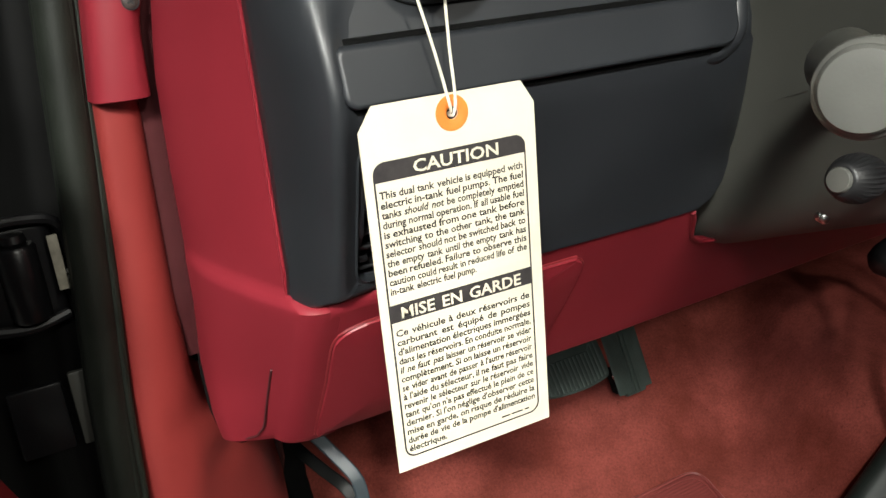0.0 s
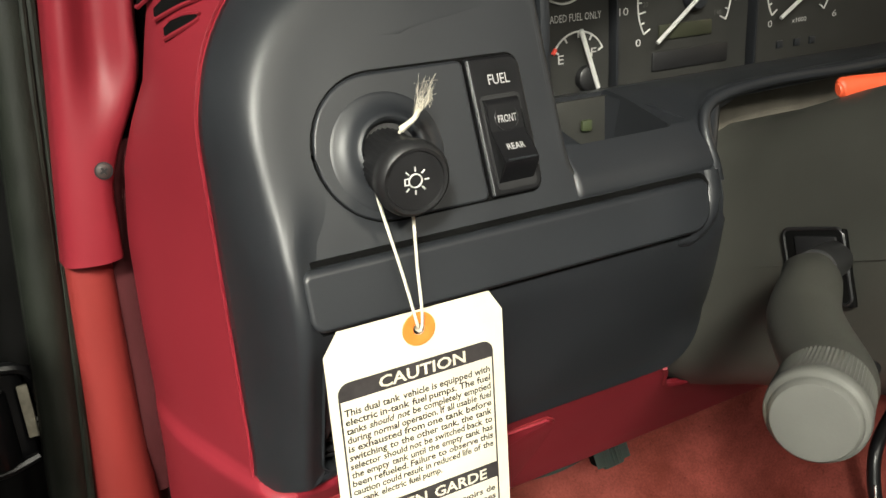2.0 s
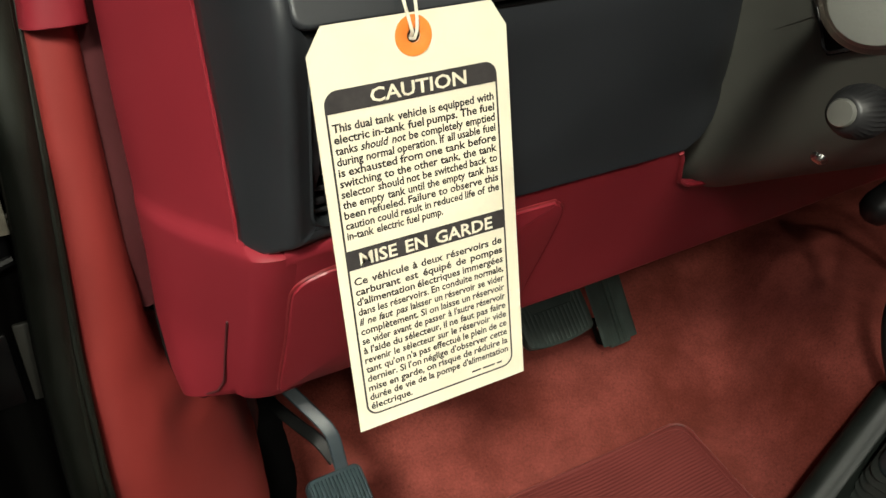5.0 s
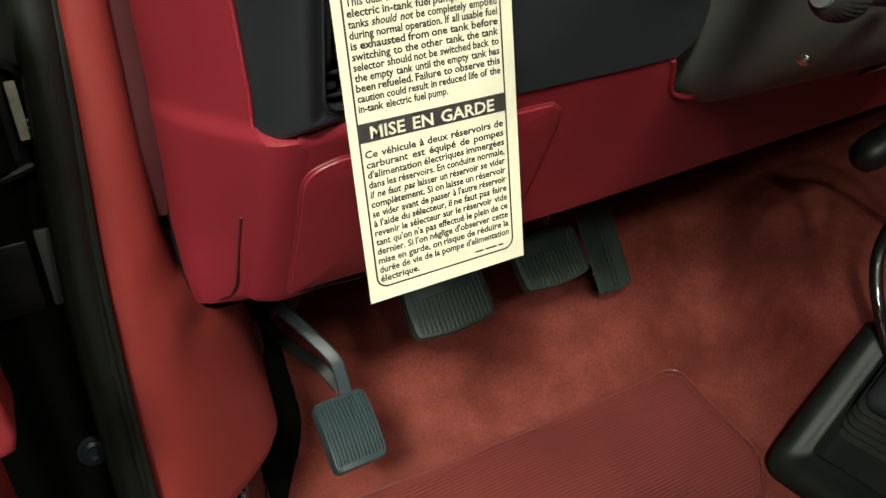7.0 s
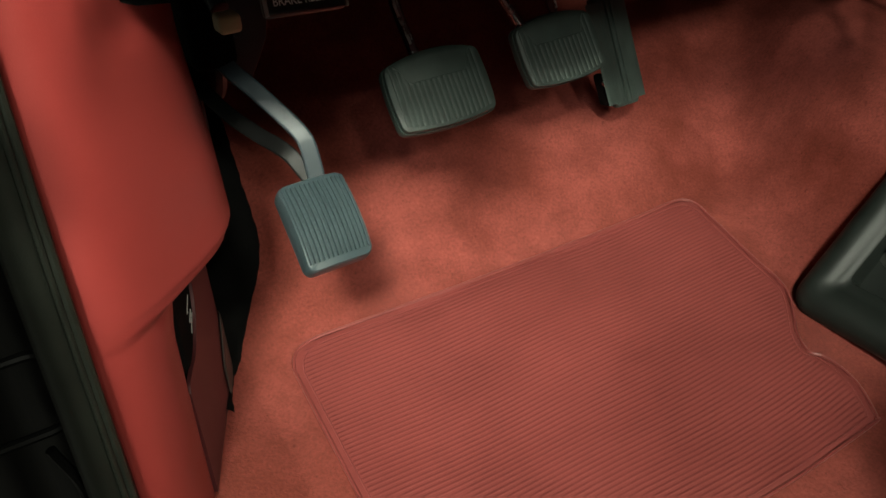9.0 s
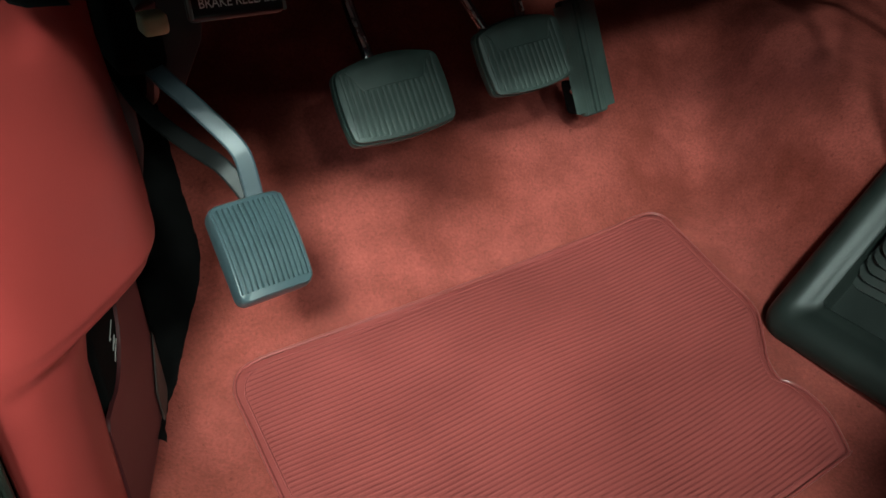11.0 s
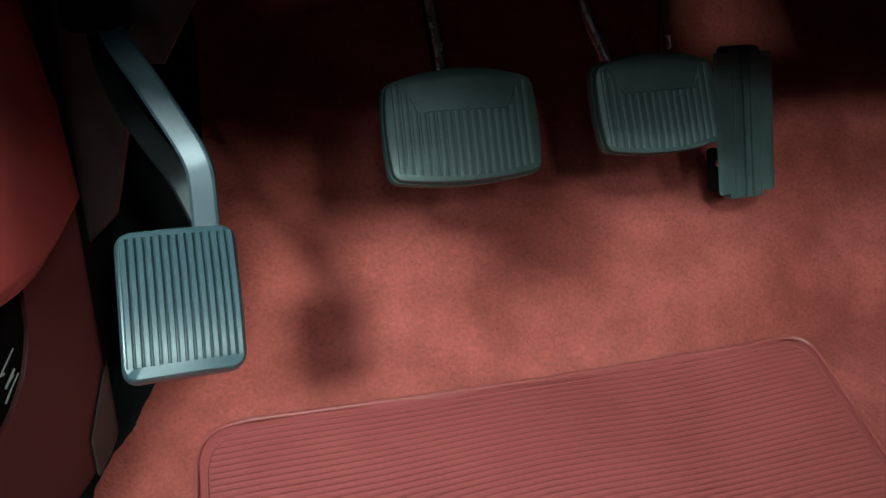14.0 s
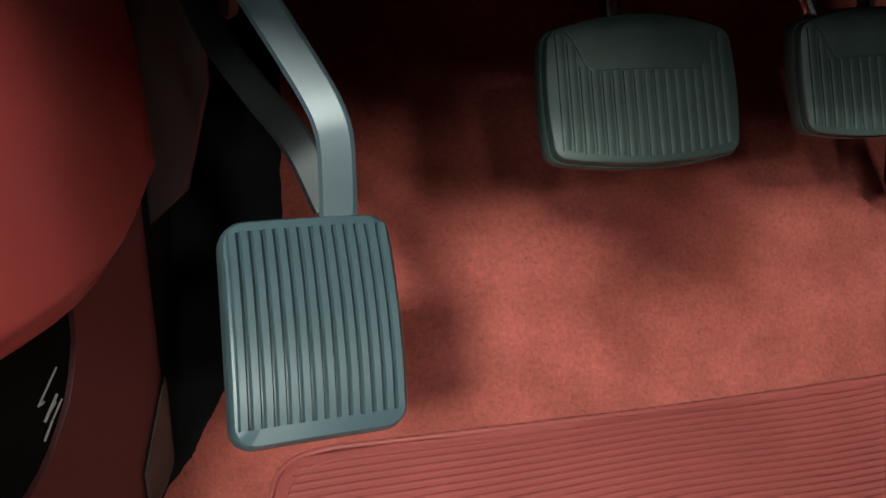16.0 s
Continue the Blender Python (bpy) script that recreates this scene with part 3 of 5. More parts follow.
for z in list(np.linspace(0.591, 0.66, 10)) + list(np.linspace(0.67, 0.80, 14)):
    s = (z - 0.591)
    b = min(1, max(0, (z - 0.622) / 0.070))
    b = 0.022 * b * b * (3 - 2 * b) + max(0, z - 0.70) * 0.06
    c = min(1, max(0, (z - 0.650) / 0.045))
    c = c * c * (3 - 2 * c)
    pts = [(0.0345 + s * 0.13, 0.460), (0.0370 + s * 0.13, 0.447), (0.0445 + s * 0.13, 0.4415), (0.055 + s * 0.09 + b * 0.3, 0.4405 + 0.009 * c), (0.0615 + s * 0.05 + b * 0.85, 0.4435 - 0.002 * c), (0.0645 + s * 0.04 + b, 0.450), (0.065 + s * 0.04 + b, 0.475)]
    rows.append([(x, y, z) for x, y in spline(pts, 24)])
solid(part("cap", grid(rows), RED, pillar_cap, face=(0, -1, 0)), 0.003, -1, 0.001)
m = frame_of((0.0628, 0.4405, 0.638), (0.05, -1, 0.05), (1, 0, 0))
screw = part("screw", turned([(0.0037, -0.001), (0.0037, 0.0001), (0.0031, 0.0008), (0.0014, 0.0011), (0.0001, 0.0011)], 24), DULL_BROWN, pillar_cap, "dark cross-head screw", m=m)
part("screw_washer", turned([(0.0044, -0.0012), (0.0044, 0.0001), (0.0036, 0.0002)], 24), BLACK, pillar_cap, m=m)
for a in (0, 90):
    part("screw_slot", box(0, 0, 0.0010, 0.0042, 0.0010, 0.0006), BLACK, screw, m=m @ pose(0, 0, 0, 0, 0, 30 + a))

SECTIONS = {
    0.600: ((0.036, 0.468), (0.0385, 0.4545), (0.046, 0.4515), (0.055, 0.453), (0.060, 0.462), (0.062, 0.490)),
    0.500: ((0.028, 0.472), (0.0305, 0.4585), (0.040, 0.4545), (0.051, 0.458), (0.0575, 0.469), (0.060, 0.500)),
    0.420: ((0.0205, 0.476), (0.023, 0.4635), (0.034, 0.460), (0.049, 0.466), (0.058, 0.480), (0.062, 0.510)),
    0.385: ((0.0178, 0.478), (0.0203, 0.466), (0.034, 0.464), (0.052, 0.476), (0.066, 0.496), (0.078, 0.540)),
    0.368: ((0.0173, 0.479), (0.0198, 0.467), (0.035, 0.465), (0.060, 0.483), (0.090, 0.513), (0.114, 0.565)),
    0.345: ((0.0165, 0.480), (0.019, 0.468), (0.037, 0.468), (0.066, 0.489), (0.100, 0.527), (0.118, 0.585)),
    0.315: ((0.0155, 0.480), (0.018, 0.469), (0.038, 0.471), (0.068, 0.494), (0.103, 0.532), (0.119, 0.590)),
    0.250: ((0.0145, 0.480), (0.017, 0.469), (0.040, 0.473), (0.074, 0.499), (0.112, 0.541), (0.127, 0.600)),
    0.207: ((0.0135, 0.480), (0.016, 0.470), (0.040, 0.475), (0.075, 0.501), (0.115, 0.545), (0.129, 0.605)),
    0.199: ((0.0133, 0.4805), (0.0158, 0.4705), (0.039, 0.476), (0.072, 0.501), (0.110, 0.543), (0.123, 0.600)),
    0.188: ((0.013, 0.481), (0.0155, 0.471), (0.036, 0.478), (0.057, 0.499), (0.068, 0.524), (0.073, 0.556)),
    0.150: ((0.013, 0.482), (0.0155, 0.472), (0.034, 0.479), (0.052, 0.497), (0.0625, 0.522), (0.0655, 0.548)),
    0.050: ((0.0125, 0.486), (0.015, 0.476), (0.032, 0.485), (0.049, 0.506), (0.060, 0.528), (0.0645, 0.549)),
    -0.10: ((0.012, 0.490), (0.0145, 0.480), (0.030, 0.490), (0.046, 0.513), (0.058, 0.532), (0.0635, 0.551)),
}
kick_panel = thing("footwell_side_trim", "red moulded plastic door pillar and footwell trim", "trim", (0.05, 0.5, 0.0))
levels = sorted(SECTIONS)
across = [spline(SECTIONS[z], 30) for z in levels]
rows = []
for z in np.concatenate([np.linspace(-0.10, 0.180, 30), np.linspace(0.183, 0.215, 20), np.linspace(0.22, 0.600, 50)]):
    k = min(max(np.searchsorted(levels, z) - 1, 0), len(levels) - 2)
    f = (z - levels[k]) / (levels[k + 1] - levels[k])
    f = f * f * (3 - 2 * f) if levels[k + 1] - levels[k] < 0.04 else f
    row = [tuple(a * (1 - f) + b * f) for a, b in zip(across[k], across[k + 1])]
    rows.append([(x, y - 0.004 * math.exp(-((x - 0.052) / 0.009) ** 2 - ((z - 0.362) / 0.020) ** 2) + 0.0045 * math.exp(-((x - 0.076) / 0.014) ** 2 - ((z - 0.347) / 0.011) ** 2), z) for x, y in row])
solid(part("kick_trim", grid(rows), KICK, kick_panel, face=(0.3, -1, 0)), 0.003, -1)
PANEL_TOP = [(0.540, 0.094), (0.544, 0.099), (0.558, 0.099), (0.571, 0.0975), (0.580, 0.0995), (0.587, 0.1025), (0.5945, 0.108), (0.6005, 0.113), (0.606, 0.122), (0.611, 0.134), (0.6135, 0.16), (0.615, 0.23), (0.70, 0.23)]


def panel_x(y):
    return 0.0665 + (y - 0.5435) * 0.42


# side panel; the shade of the trim bulge is in its dark maroon
rows = []
for y in np.concatenate([np.linspace(0.540, 0.605, 27), np.linspace(0.606, 0.616, 12), np.linspace(0.619, 0.6745, 14)]):
    top = mix(y, PANEL_TOP)
    back_turn = 0.004 * max(0.0, (y - 0.664) / 0.0105) ** 2
    rows.append([(panel_x(y) - back_turn, y, z) for z in np.linspace(-0.12, top, 24)])
solid(part("footwell_panel", grid(rows), MAROON, kick_panel, "footwell side panel with a triangular opening, its shade put into dark maroon", face=(1, -0.4, 0)), 0.003, -1, 0.0008)
module = thing("kick_module", "black plastic module with a worn white mark behind the kick trim", "module", (0.1, 0.6, 0.0))
slant = Matrix(((1, 0.42, 0, 0), (0, 1, 0, 0), (0, 0, 1, 0), (0, 0, 0, 1)))
module_body = part("module_body", box(0, 0, 0, 0.016, 0.060, 0.17, 0.0025, 3), FLATBLACK, module, m=Matrix.Translation((panel_x(0.590) - 0.0105, 0.590, 0.125)) @ slant)
for a, b, r in (((0.6005, 0.1300), (0.5875, 0.1237), 0.0007), ((0.5880, 0.1240), (0.5905, 0.1228), 0.0008), ((0.5980, 0.1195), (0.5890, 0.1150), 0.0010), ((0.5965, 0.1172), (0.5905, 0.1160), 0.0008), ((0.6000, 0.1152), (0.5935, 0.1120), 0.0007), ((0.5930, 0.1118), (0.5868, 0.1078), 0.0009)):
    part("worn_mark", tube([(panel_x(a[0]) - 0.0022, *a), (panel_x(b[0]) - 0.0022, *b)], r, 5, 6, flat=0.5), LETTER, module_body)
# side wall coloured black in place of the shade under the dash
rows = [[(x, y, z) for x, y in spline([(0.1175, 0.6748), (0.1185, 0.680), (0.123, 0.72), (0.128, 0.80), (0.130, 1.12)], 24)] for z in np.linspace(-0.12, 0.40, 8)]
back = part("kick_wall", grid(rows), FLATBLACK)
tagged(back, "footwell side wall with its shade put into the black colour", "wall", kind="structure")
shut = part("pillar_inner", box(-0.09, 0.625, 0.12, 0.27, 0.010, 0.62, 0.002), JAMB)
tagged(shut, "black inner steel of the hinge pillar", "pillar", kind="structure")
sillbox = part("door_sill", box(-0.045, 0.10, -0.17, 0.20, 1.1, 0.16, 0.01), JAMB)
tagged(sillbox, "black painted door sill", "sill", kind="structure")
# light falling low on the side panel, laid on as a grey-brown sheet
rows = [[(panel_x(y) + 0.0006 - 0.004 * max(0.0, (y - 0.664) / 0.0105) ** 2, y, z) for z in np.linspace(-0.11, 0.060 - 1.3 * max(0.0, 0.664 - y), 14)] for y in np.linspace(0.640, 0.6735, 12)]
strip = solid(part("lit_patch", grid(rows), DULL_BROWN, face=(1, -0.4, 0)), 0.0015, 1)
tagged(strip, "thin brown sheet that paints the lit patch of the side panel", "trim", kind="structure")

# ---- door seal, hinge pillar, hinge, open door ----
door_seal = thing("door_seal", "dull black-green rubber door seal with lips", "seal", (0.01, 0.47, 0.0))
SEAL_X = [(-0.12, 0.0015), (0.10, 0.002), (0.25, 0.004), (0.35, 0.0065), (0.42, 0.0105), (0.50, 0.0185), (0.60, 0.0275), (0.80, 0.048)]
zs = np.linspace(-0.12, 0.80, 60)
part("bulb", tube([(mix(z, SEAL_X) - 0.0015, 0.467 + 0.003 * math.sin(z * 9), z) for z in zs], 0.0105, 0, 14, flat=1.05, side=(1, 0, 0.03)), SEAL, door_seal)
part("lip", tube([(mix(z, SEAL_X) + 0.0085, 0.461 + 0.001 * math.sin(z * 23), z) for z in zs], 0.0026, 0, 8, side=(1, 0, 0.03)), SEAL, door_seal)
part("lip", tube([(mix(z, SEAL_X) + 0.0050, 0.4585, z) for z in zs], 0.0018, 0, 8, side=(1, 0, 0.03)), SEAL, door_seal)
part("flange", tube([(mix(z, SEAL_X) - 0.0085, 0.474, z) for z in zs], 0.0042, 0, 8, side=(1, 0, 0.03)), SEAL, door_seal)

rows = []
for z in np.linspace(-0.15, 0.85, 24):
    rows.append([(x + max(0, z - 0.4) * 0.08, 0.497 + max(0, -x - 0.02) * 0.9 + 0.012 * math.exp(-((x + 0.03) / 0.012) ** 2), z) for x in np.linspace(-0.20, 0.03, 30)])
pillar = solid(part("hinge_pillar", grid(rows), JAMB, face=(0, -1, 0)), 0.004, -1)
tagged(pillar, "black painted steel door hinge pillar", "pillar", kind="structure")
hinge = thing("hinge_set", "black door hinge with a bare metal strip", "hinge", (0.0, 0.49, 0.5))
part("hinge_plate", box(-0.024, 0.492, 0.500, 0.052, 0.012, 0.062, 0.006, 3), GLOSS, hinge)
part("knuckle", turned([(0.009, -0.022), (0.0105, -0.02), (0.0105, 0.02), (0.009, 0.022)], 24), GLOSS, hinge, m=Matrix.Translation((-0.017, 0.483, 0.497)))
part("pin_head", turned([(0.006, 0.0), (0.007, 0.002), (0.006, 0.006), (0.0001, 0.007)], 20), GLOSS, hinge, m=Matrix.Translation((-0.017, 0.483, 0.519)))
part("top_strap", tube([(-0.05, 0.484, 0.531), (-0.01, 0.482, 0.532), (0.006, 0.484, 0.526), (0.009, 0.487, 0.505)], 0.003, 20, 8), GLOSS, hinge)
part("bottom_strap", tube([(-0.05, 0.484, 0.474), (-0.02, 0.482, 0.470), (0.002, 0.484, 0.474)], 0.003, 16, 8), GLOSS, hinge)
part("check_strip", box(0.0021, 0.4775, 0.506, 0.0056, 0.0025, 0.032, 0.0008, 2), material("chalky_grey_metal", (0.27, 0.25, 0.20), 0.6, spot=0.3, scale=150, grain=0.2), hinge, "bare pale grey metal strip")
part("strip_clip", box(0.0064, 0.4775, 0.500, 0.003, 0.003, 0.0022, 0.0006), ALU, hinge)
part("strip_clip", box(0.0064, 0.4775, 0.4965, 0.003, 0.003, 0.0018, 0.0006), ALU, hinge)
lower_check = thing("door_check", "dark door check strap under the hinge", "hinge", (0.0, 0.49, 0.41))
part("strap", box(-0.0035, 0.4865, 0.413, 0.011, 0.004, 0.048, 0.0015), SHROUD, lower_check)
part("bracket", box(-0.028, 0.494, 0.408, 0.03, 0.006, 0.045, 0.002), GLOSS, lower_check)
m = frame_of((-0.0135, 0.499, 0.2765), (0, -1, 0.1), (1, 0, 0))
bolt = thing("pillar_bolt", "dull steel bolt head in the black hinge pillar", "bolt", (-0.0135, 0.5, 0.2765))
part("washer", turned([(0.0105, 0), (0.0105, 0.0015), (0.008, 0.002)], 28), STEEL, bolt, m=m)
part("head", turned([(0.0078, 0.0015), (0.0075, 0.004), (0.005, 0.0052), (0.003, 0.0035), (0.0001, 0.0035)], 28), STEEL, bolt, m=m)
pocket = thing("pillar_pocket", "black pressed pocket in the hinge pillar", "pocket", (-0.03, 0.5, 0.17))
part("pocket_rim", tube([(x, 0.494, z) for x, z in rounded(-0.075, 0.142, -0.004, 0.194, 0.012) + [rounded(-0.075, 0.142, -0.004, 0.194, 0.012)[0]]], 0.0028, 0, 8, side=(0, 1, 0)), JAMB, pocket)
part("wire", tube([(-0.02, 0.488, 0.135), (-0.012, 0.486, 0.10), (-0.018, 0.486, 0.05), (-0.01, 0.488, -0.05)], 0.003, 24, 8), JAMB, pocket)

door = thing("open_door", "red inner panel of the open driver door", "door", (-0.3, 0.33, 0.0))
edge = [(-0.62, -0.10), (-0.050, -0.10), (-0.049, 0.24), (-0.047, 0.33), (-0.0485, 0.372), (-0.050, 0.384), (-0.046, 0.390), (-0.037, 0.392), (-0.0345, 0.400), (-0.0365, 0.428), (-0.043, 0.445), (-0.042, 0.50), (-0.030, 0.56), (-0.028, 0.62), (-0.62, 0.62)]
part("door_panel", plate(edge, 0.335, 0.375, 0.004), RED_PAINT, door)
part("panel_groove", tube([(-0.0585, 0.3345, 0.20), (-0.0575, 0.334, 0.33), (-0.0575, 0.334, 0.368), (-0.065, 0.334, 0.385), (-0.09, 0.334, 0.392)], 0.0012, 30, 6), BLACK, door)
part("map_pocket", box(-0.13, 0.325, 0.30, 0.13, 0.03, 0.10, 0.012, 3), RED_PAINT, door)

# ---- headlamp switch and fuel switch ----
NRM = Vector((0, -1, 0.34)).normalized()


def face_at(x, z, out=0.0):
    p = Vector((x, dash_y(z), z)) + NRM * out
    return p


def flat_on_dash(bm, x, z, out):
    """Local x and y of bm laid on the upper dash face round (x, z)."""
    p = face_at(x, z, out)
    bm.transform(frame_of(p, NRM, (1, 0, 0)))
    return bm


lamp_switch = thing("headlamp_switch", "charcoal headlamp switch plate with a pulled-out round knob", "switch", (0.157, 0.31, 0.656))
out = rounded(0.1285, 0.6285, 0.1995, 0.6845, (0.003, 0.003, 0.028, 0.028), 10)
solid(part("switch_plate", plate(out, -0.0022, 0.003, 0.0012, lambda x, z: dash_y(z)), BEZEL, lamp_switch), 0)
part("plate_joint", plate(rounded(0.1276, 0.6276, 0.2270, 0.6854, (0.006, 0.006, 0.030, 0.030), 10), -0.0006, 0.002, 0, lambda x, z: dash_y(z)), FLATBLACK, lamp_switch, "dark joint round the switch plate")
HOLE = (0.1588, 0.6535)
bm = turned([(0.0249, -0.0006), (0.0243, -0.0001), (0.0230, 0.0001), (0.0212, 0.0005), (0.0195, 0.0011), (0.0180, 0.0020), (0.0166, 0.0033), (0.0154, 0.0047), (0.0144, 0.0056), (0.0135, 0.0058), (0.0126, 0.0053), (0.0118, 0.0036), (0.0112, -0.003)], 64)
bmesh.ops.delete(bm, geom=[q for q in bm.faces if len(q.verts) > 4], context="FACES")
part("dished_collar", flat_on_dash(bm, *HOLE, 0.0022), BEZEL, lamp_switch)
part("dark_well", flat_on_dash(turned([(0.0114, -0.002), (0.0114, 0.0024), (0.0001, 0.0024)], 32), *HOLE, 0.0015), BLACK, lamp_switch)
AX = Vector((-0.04, -1, -0.09)).normalized()
FRONT = Vector((0.1562, 0.2835, 0.6488))
part("shaft", turned([(0.0062, -0.036), (0.0062, -0.01)], 24), ALU, lamp_switch, m=frame_of(FRONT, AX, (1, 0, 0)))
prof = [(0.006, -0.0362), (0.0108, -0.0358), (0.0120, -0.0345), (0.0125, -0.0320), (0.0131, -0.0095), (0.0132, -0.0085), (0.0146, -0.0078), (0.0149, -0.0062), (0.0148, -0.0032), (0.0138, -0.0010), (0.0128, -0.0002), (0.0116, -0.0004), (0.0113, -0.0012), (0.0001, -0.0014)]
knob = part("knob", turned(prof, 72, ribs=36, depth=0.0007, band=(-0.0325, -0.009)), BLACK, lamp_switch, "round black ribbed knob", m=frame_of(FRONT, AX, (1, 0, 0)))
km = frame_of(FRONT + AX * -0.0012, AX, (1, 0, 0))
part("lamp_mark", tube([(0.0026 * math.cos(a), 0.0026 * math.sin(a), 0) for a in np.linspace(0, 2 * math.pi, 25)], 0.00035, 0, 6), WHITE, knob, "white lamp symbol", m=km)
for k in range(8):
    a = radians(45 * k)
    if k == 4:
        part("lamp_mark", tube([(-0.0026, 0.0012, 0), (-0.0042, 0.0012, 0), (-0.0042, -0.0012, 0), (-0.0026, -0.0012, 0)], 0.00035, 0, 6), WHITE, knob, m=km)
    else:
        part("lamp_mark", tube([(0.0036 * math.cos(a), 0.0036 * math.sin(a), 0), (0.0054 * math.cos(a), 0.0054 * math.sin(a), 0)], 0.00035, 3, 6), WHITE, knob, m=km)

fuel_switch = thing("fuel_tank_switch", "glossy black rocker switch lettered FUEL, FRONT and REAR", "switch", (0.215, 0.315, 0.657))
solid(part("switch_bezel", plate(rounded(0.2003, 0.6290, 0.2262, 0.6845, (0.005, 0.005, 0.001, 0.001), 6), -0.0030, 0.003, 0.0012, lambda x, z: dash_y(z)), GLOSS, fuel_switch), 0)
part("bezel_edge", tube([(0.2012, dash_y(z) - 0.0036, z) for z in (0.630, 0.65, 0.684)], 0.0005, 12, 6), BEZEL, fuel_switch)
part("rocker_well", plate(rounded(0.2035, 0.6315, 0.2230, 0.6695, 0.002), -0.0034, 0.002, 0.0, lambda x, z: dash_y(z)), BLACK, fuel_switch)
rows = []
for z, o in ((0.6668, 0.0035), (0.6658, 0.0050), (0.6640, 0.0056), (0.6542, 0.0050), (0.6530, 0.0055), (0.6422, 0.0112), (0.6410, 0.0117), (0.6395, 0.0110), (0.6335, 0.0035)):
    rows.append([tuple(face_at(x, z, o - (0.0006 if k in (0, 5) else 0))) for k, x in enumerate((0.2044, 0.2048, 0.2058, 0.2200, 0.2210, 0.2214))])
bm = grid(rows)
rocker = part("rocker", bm, GLOSS, fuel_switch, "black two-way rocker")
for s, x in ((1, 0.2043), (-1, 0.2215)):
    rows = [[tuple(face_at(x, z, o)) for z, o in ((0.6668, 0.0035), (0.660, 0.0052), (0.653, 0.0053), (0.6408, 0.0112), (0.6335, 0.0035))], [tuple(face_at(x, z, 0.0)) for z in (0.6668, 0.660, 0.653, 0.6405, 0.6335)]]
    part("rocker_side", grid(rows), GLOSS, rocker)


def dash_text(text, size, x0, x1, z, out, parent, tilt=0.0, bold=0.0):
    bm, a, b = words(text, size, 0, bold)
    k = (x1 - x0) / (b - a)
    bm.transform(Matrix.Diagonal((k, 1, 1, 1)) @ Matrix.Translation((-a, 0, 0)))
    p = face_at(x0, z, out)
    n = NRM if not tilt else (NRM + Vector((0, 0, tilt))).normalized()
    bm.transform(frame_of(p, n, (1, 0, 0)))
    return part("lettering", bm, LETTER, parent, "grey-white lettering", smooth=0)


dash_text("FUEL", 0.0062, 0.2090, 0.2194, 0.6725, 0.0037, fuel_switch, bold=0.00003)
dash_text("FRONT", 0.0046, 0.2087, 0.2178, 0.6568, 0.0058, rocker, bold=0.0)
dash_text("REAR", 0.0044, 0.2084, 0.2168, 0.6455, 0.0098, rocker, tilt=0.625, bold=0.0)

part("rocker_ring", tube([tuple(face_at(0.2132 + 0.0056 * math.cos(a), 0.6586 + 0.0056 * math.sin(a), 0.0052)) for a in np.linspace(0, 2 * math.pi, 33)], 0.0003, 0, 6), GLOSS, rocker, "fine moulded ring")
part("rocker_ledge", tube([tuple(face_at(x, 0.6414, 0.0119)) for x in (0.2062, 0.213, 0.2196)], 0.0005, 6, 6), BEZEL, rocker)

# ---- gauge cluster, sill and pocket ----
sill = thing("dash_sill", "charcoal dash sill with a small open pocket", "dashboard", (0.3, 0.36, 0.63))
rows = []
for x in np.concatenate([np.linspace(0.2440, 0.255, 4), np.linspace(0.2565, 0.308, 14), np.linspace(0.3095, 0.336, 8), np.linspace(0.345, 0.64, 20)]):
    f = min(1, max(0, (x - 0.322) / 0.03))
    f = f * f * (3 - 2 * f)
    pocket_in = 1.0 if 0.256 < x < 0.3085 else 0.0
    front = 0.622 + 0.030 * f + 0.002 * max(0, x - 0.36) / 0.2
    row = [(x, 0.304 + 0.02 * f, front - 0.004), (x, 0.3035 + 0.022 * f, front), (x, 0.307 + 0.022 * f, front + 0.006 * (1 - f) + 0.002), (x, 0.3185 + 0.014 * f, front + 0.0165 * (1 - f) + 0.002)]
    row += [(x, 0.3205 + 0.02 * f, 0.642 - 0.014 * pocket_in + 0.009 * f), (x, 0.350, 0.650 - 0.026 * pocket_in + 0.004 * f), (x, 0.3675, 0.653 - 0.028 * pocket_in), (x, 0.370, 0.652), (x, 0.395, 0.648), (x, 0.428, 0.640)]
    rows.append(row)
solid(part("sill_surface", grid(rows), BEZEL, sill, face=(0, -0.3, 1)), 0.003, -1)
part("hood_lip", tube([(0.3290, 0.3045, 0.6130), (0.3275, 0.3065, 0.6225), (0.3268, 0.3105, 0.6315), (0.3290, 0.3155, 0.6400), (0.3350, 0.3195, 0.6470), (0.3490, 0.3215, 0.6510), (0.372, 0.322, 0.6530), (0.40, 0.322, 0.6535), (0.46, 0.320, 0.6530), (0.64, 0.318, 0.656)], 0.0030, 60, 12), BEZEL, sill)
part("column_gasket", box(0.48, 0.352, 0.6185, 0.27, 0.004, 0.066, 0.001), material("beige_worn_gasket", (0.10, 0.090, 0.072), 0.8, spot=0.2, scale=60, grain=0.3), sill, "dull grey gasket over the column")
OLIVE = material("olive_pocket_liner", (0.027, 0.027, 0.024), 0.6, spot=0.15, scale=80, grain=0.2)
part("pocket_back", box(0.2820, 0.3660, 0.6360, 0.0535, 0.003, 0.0290, 0.0008), OLIVE, sill, "olive liner at the back of the pocket")
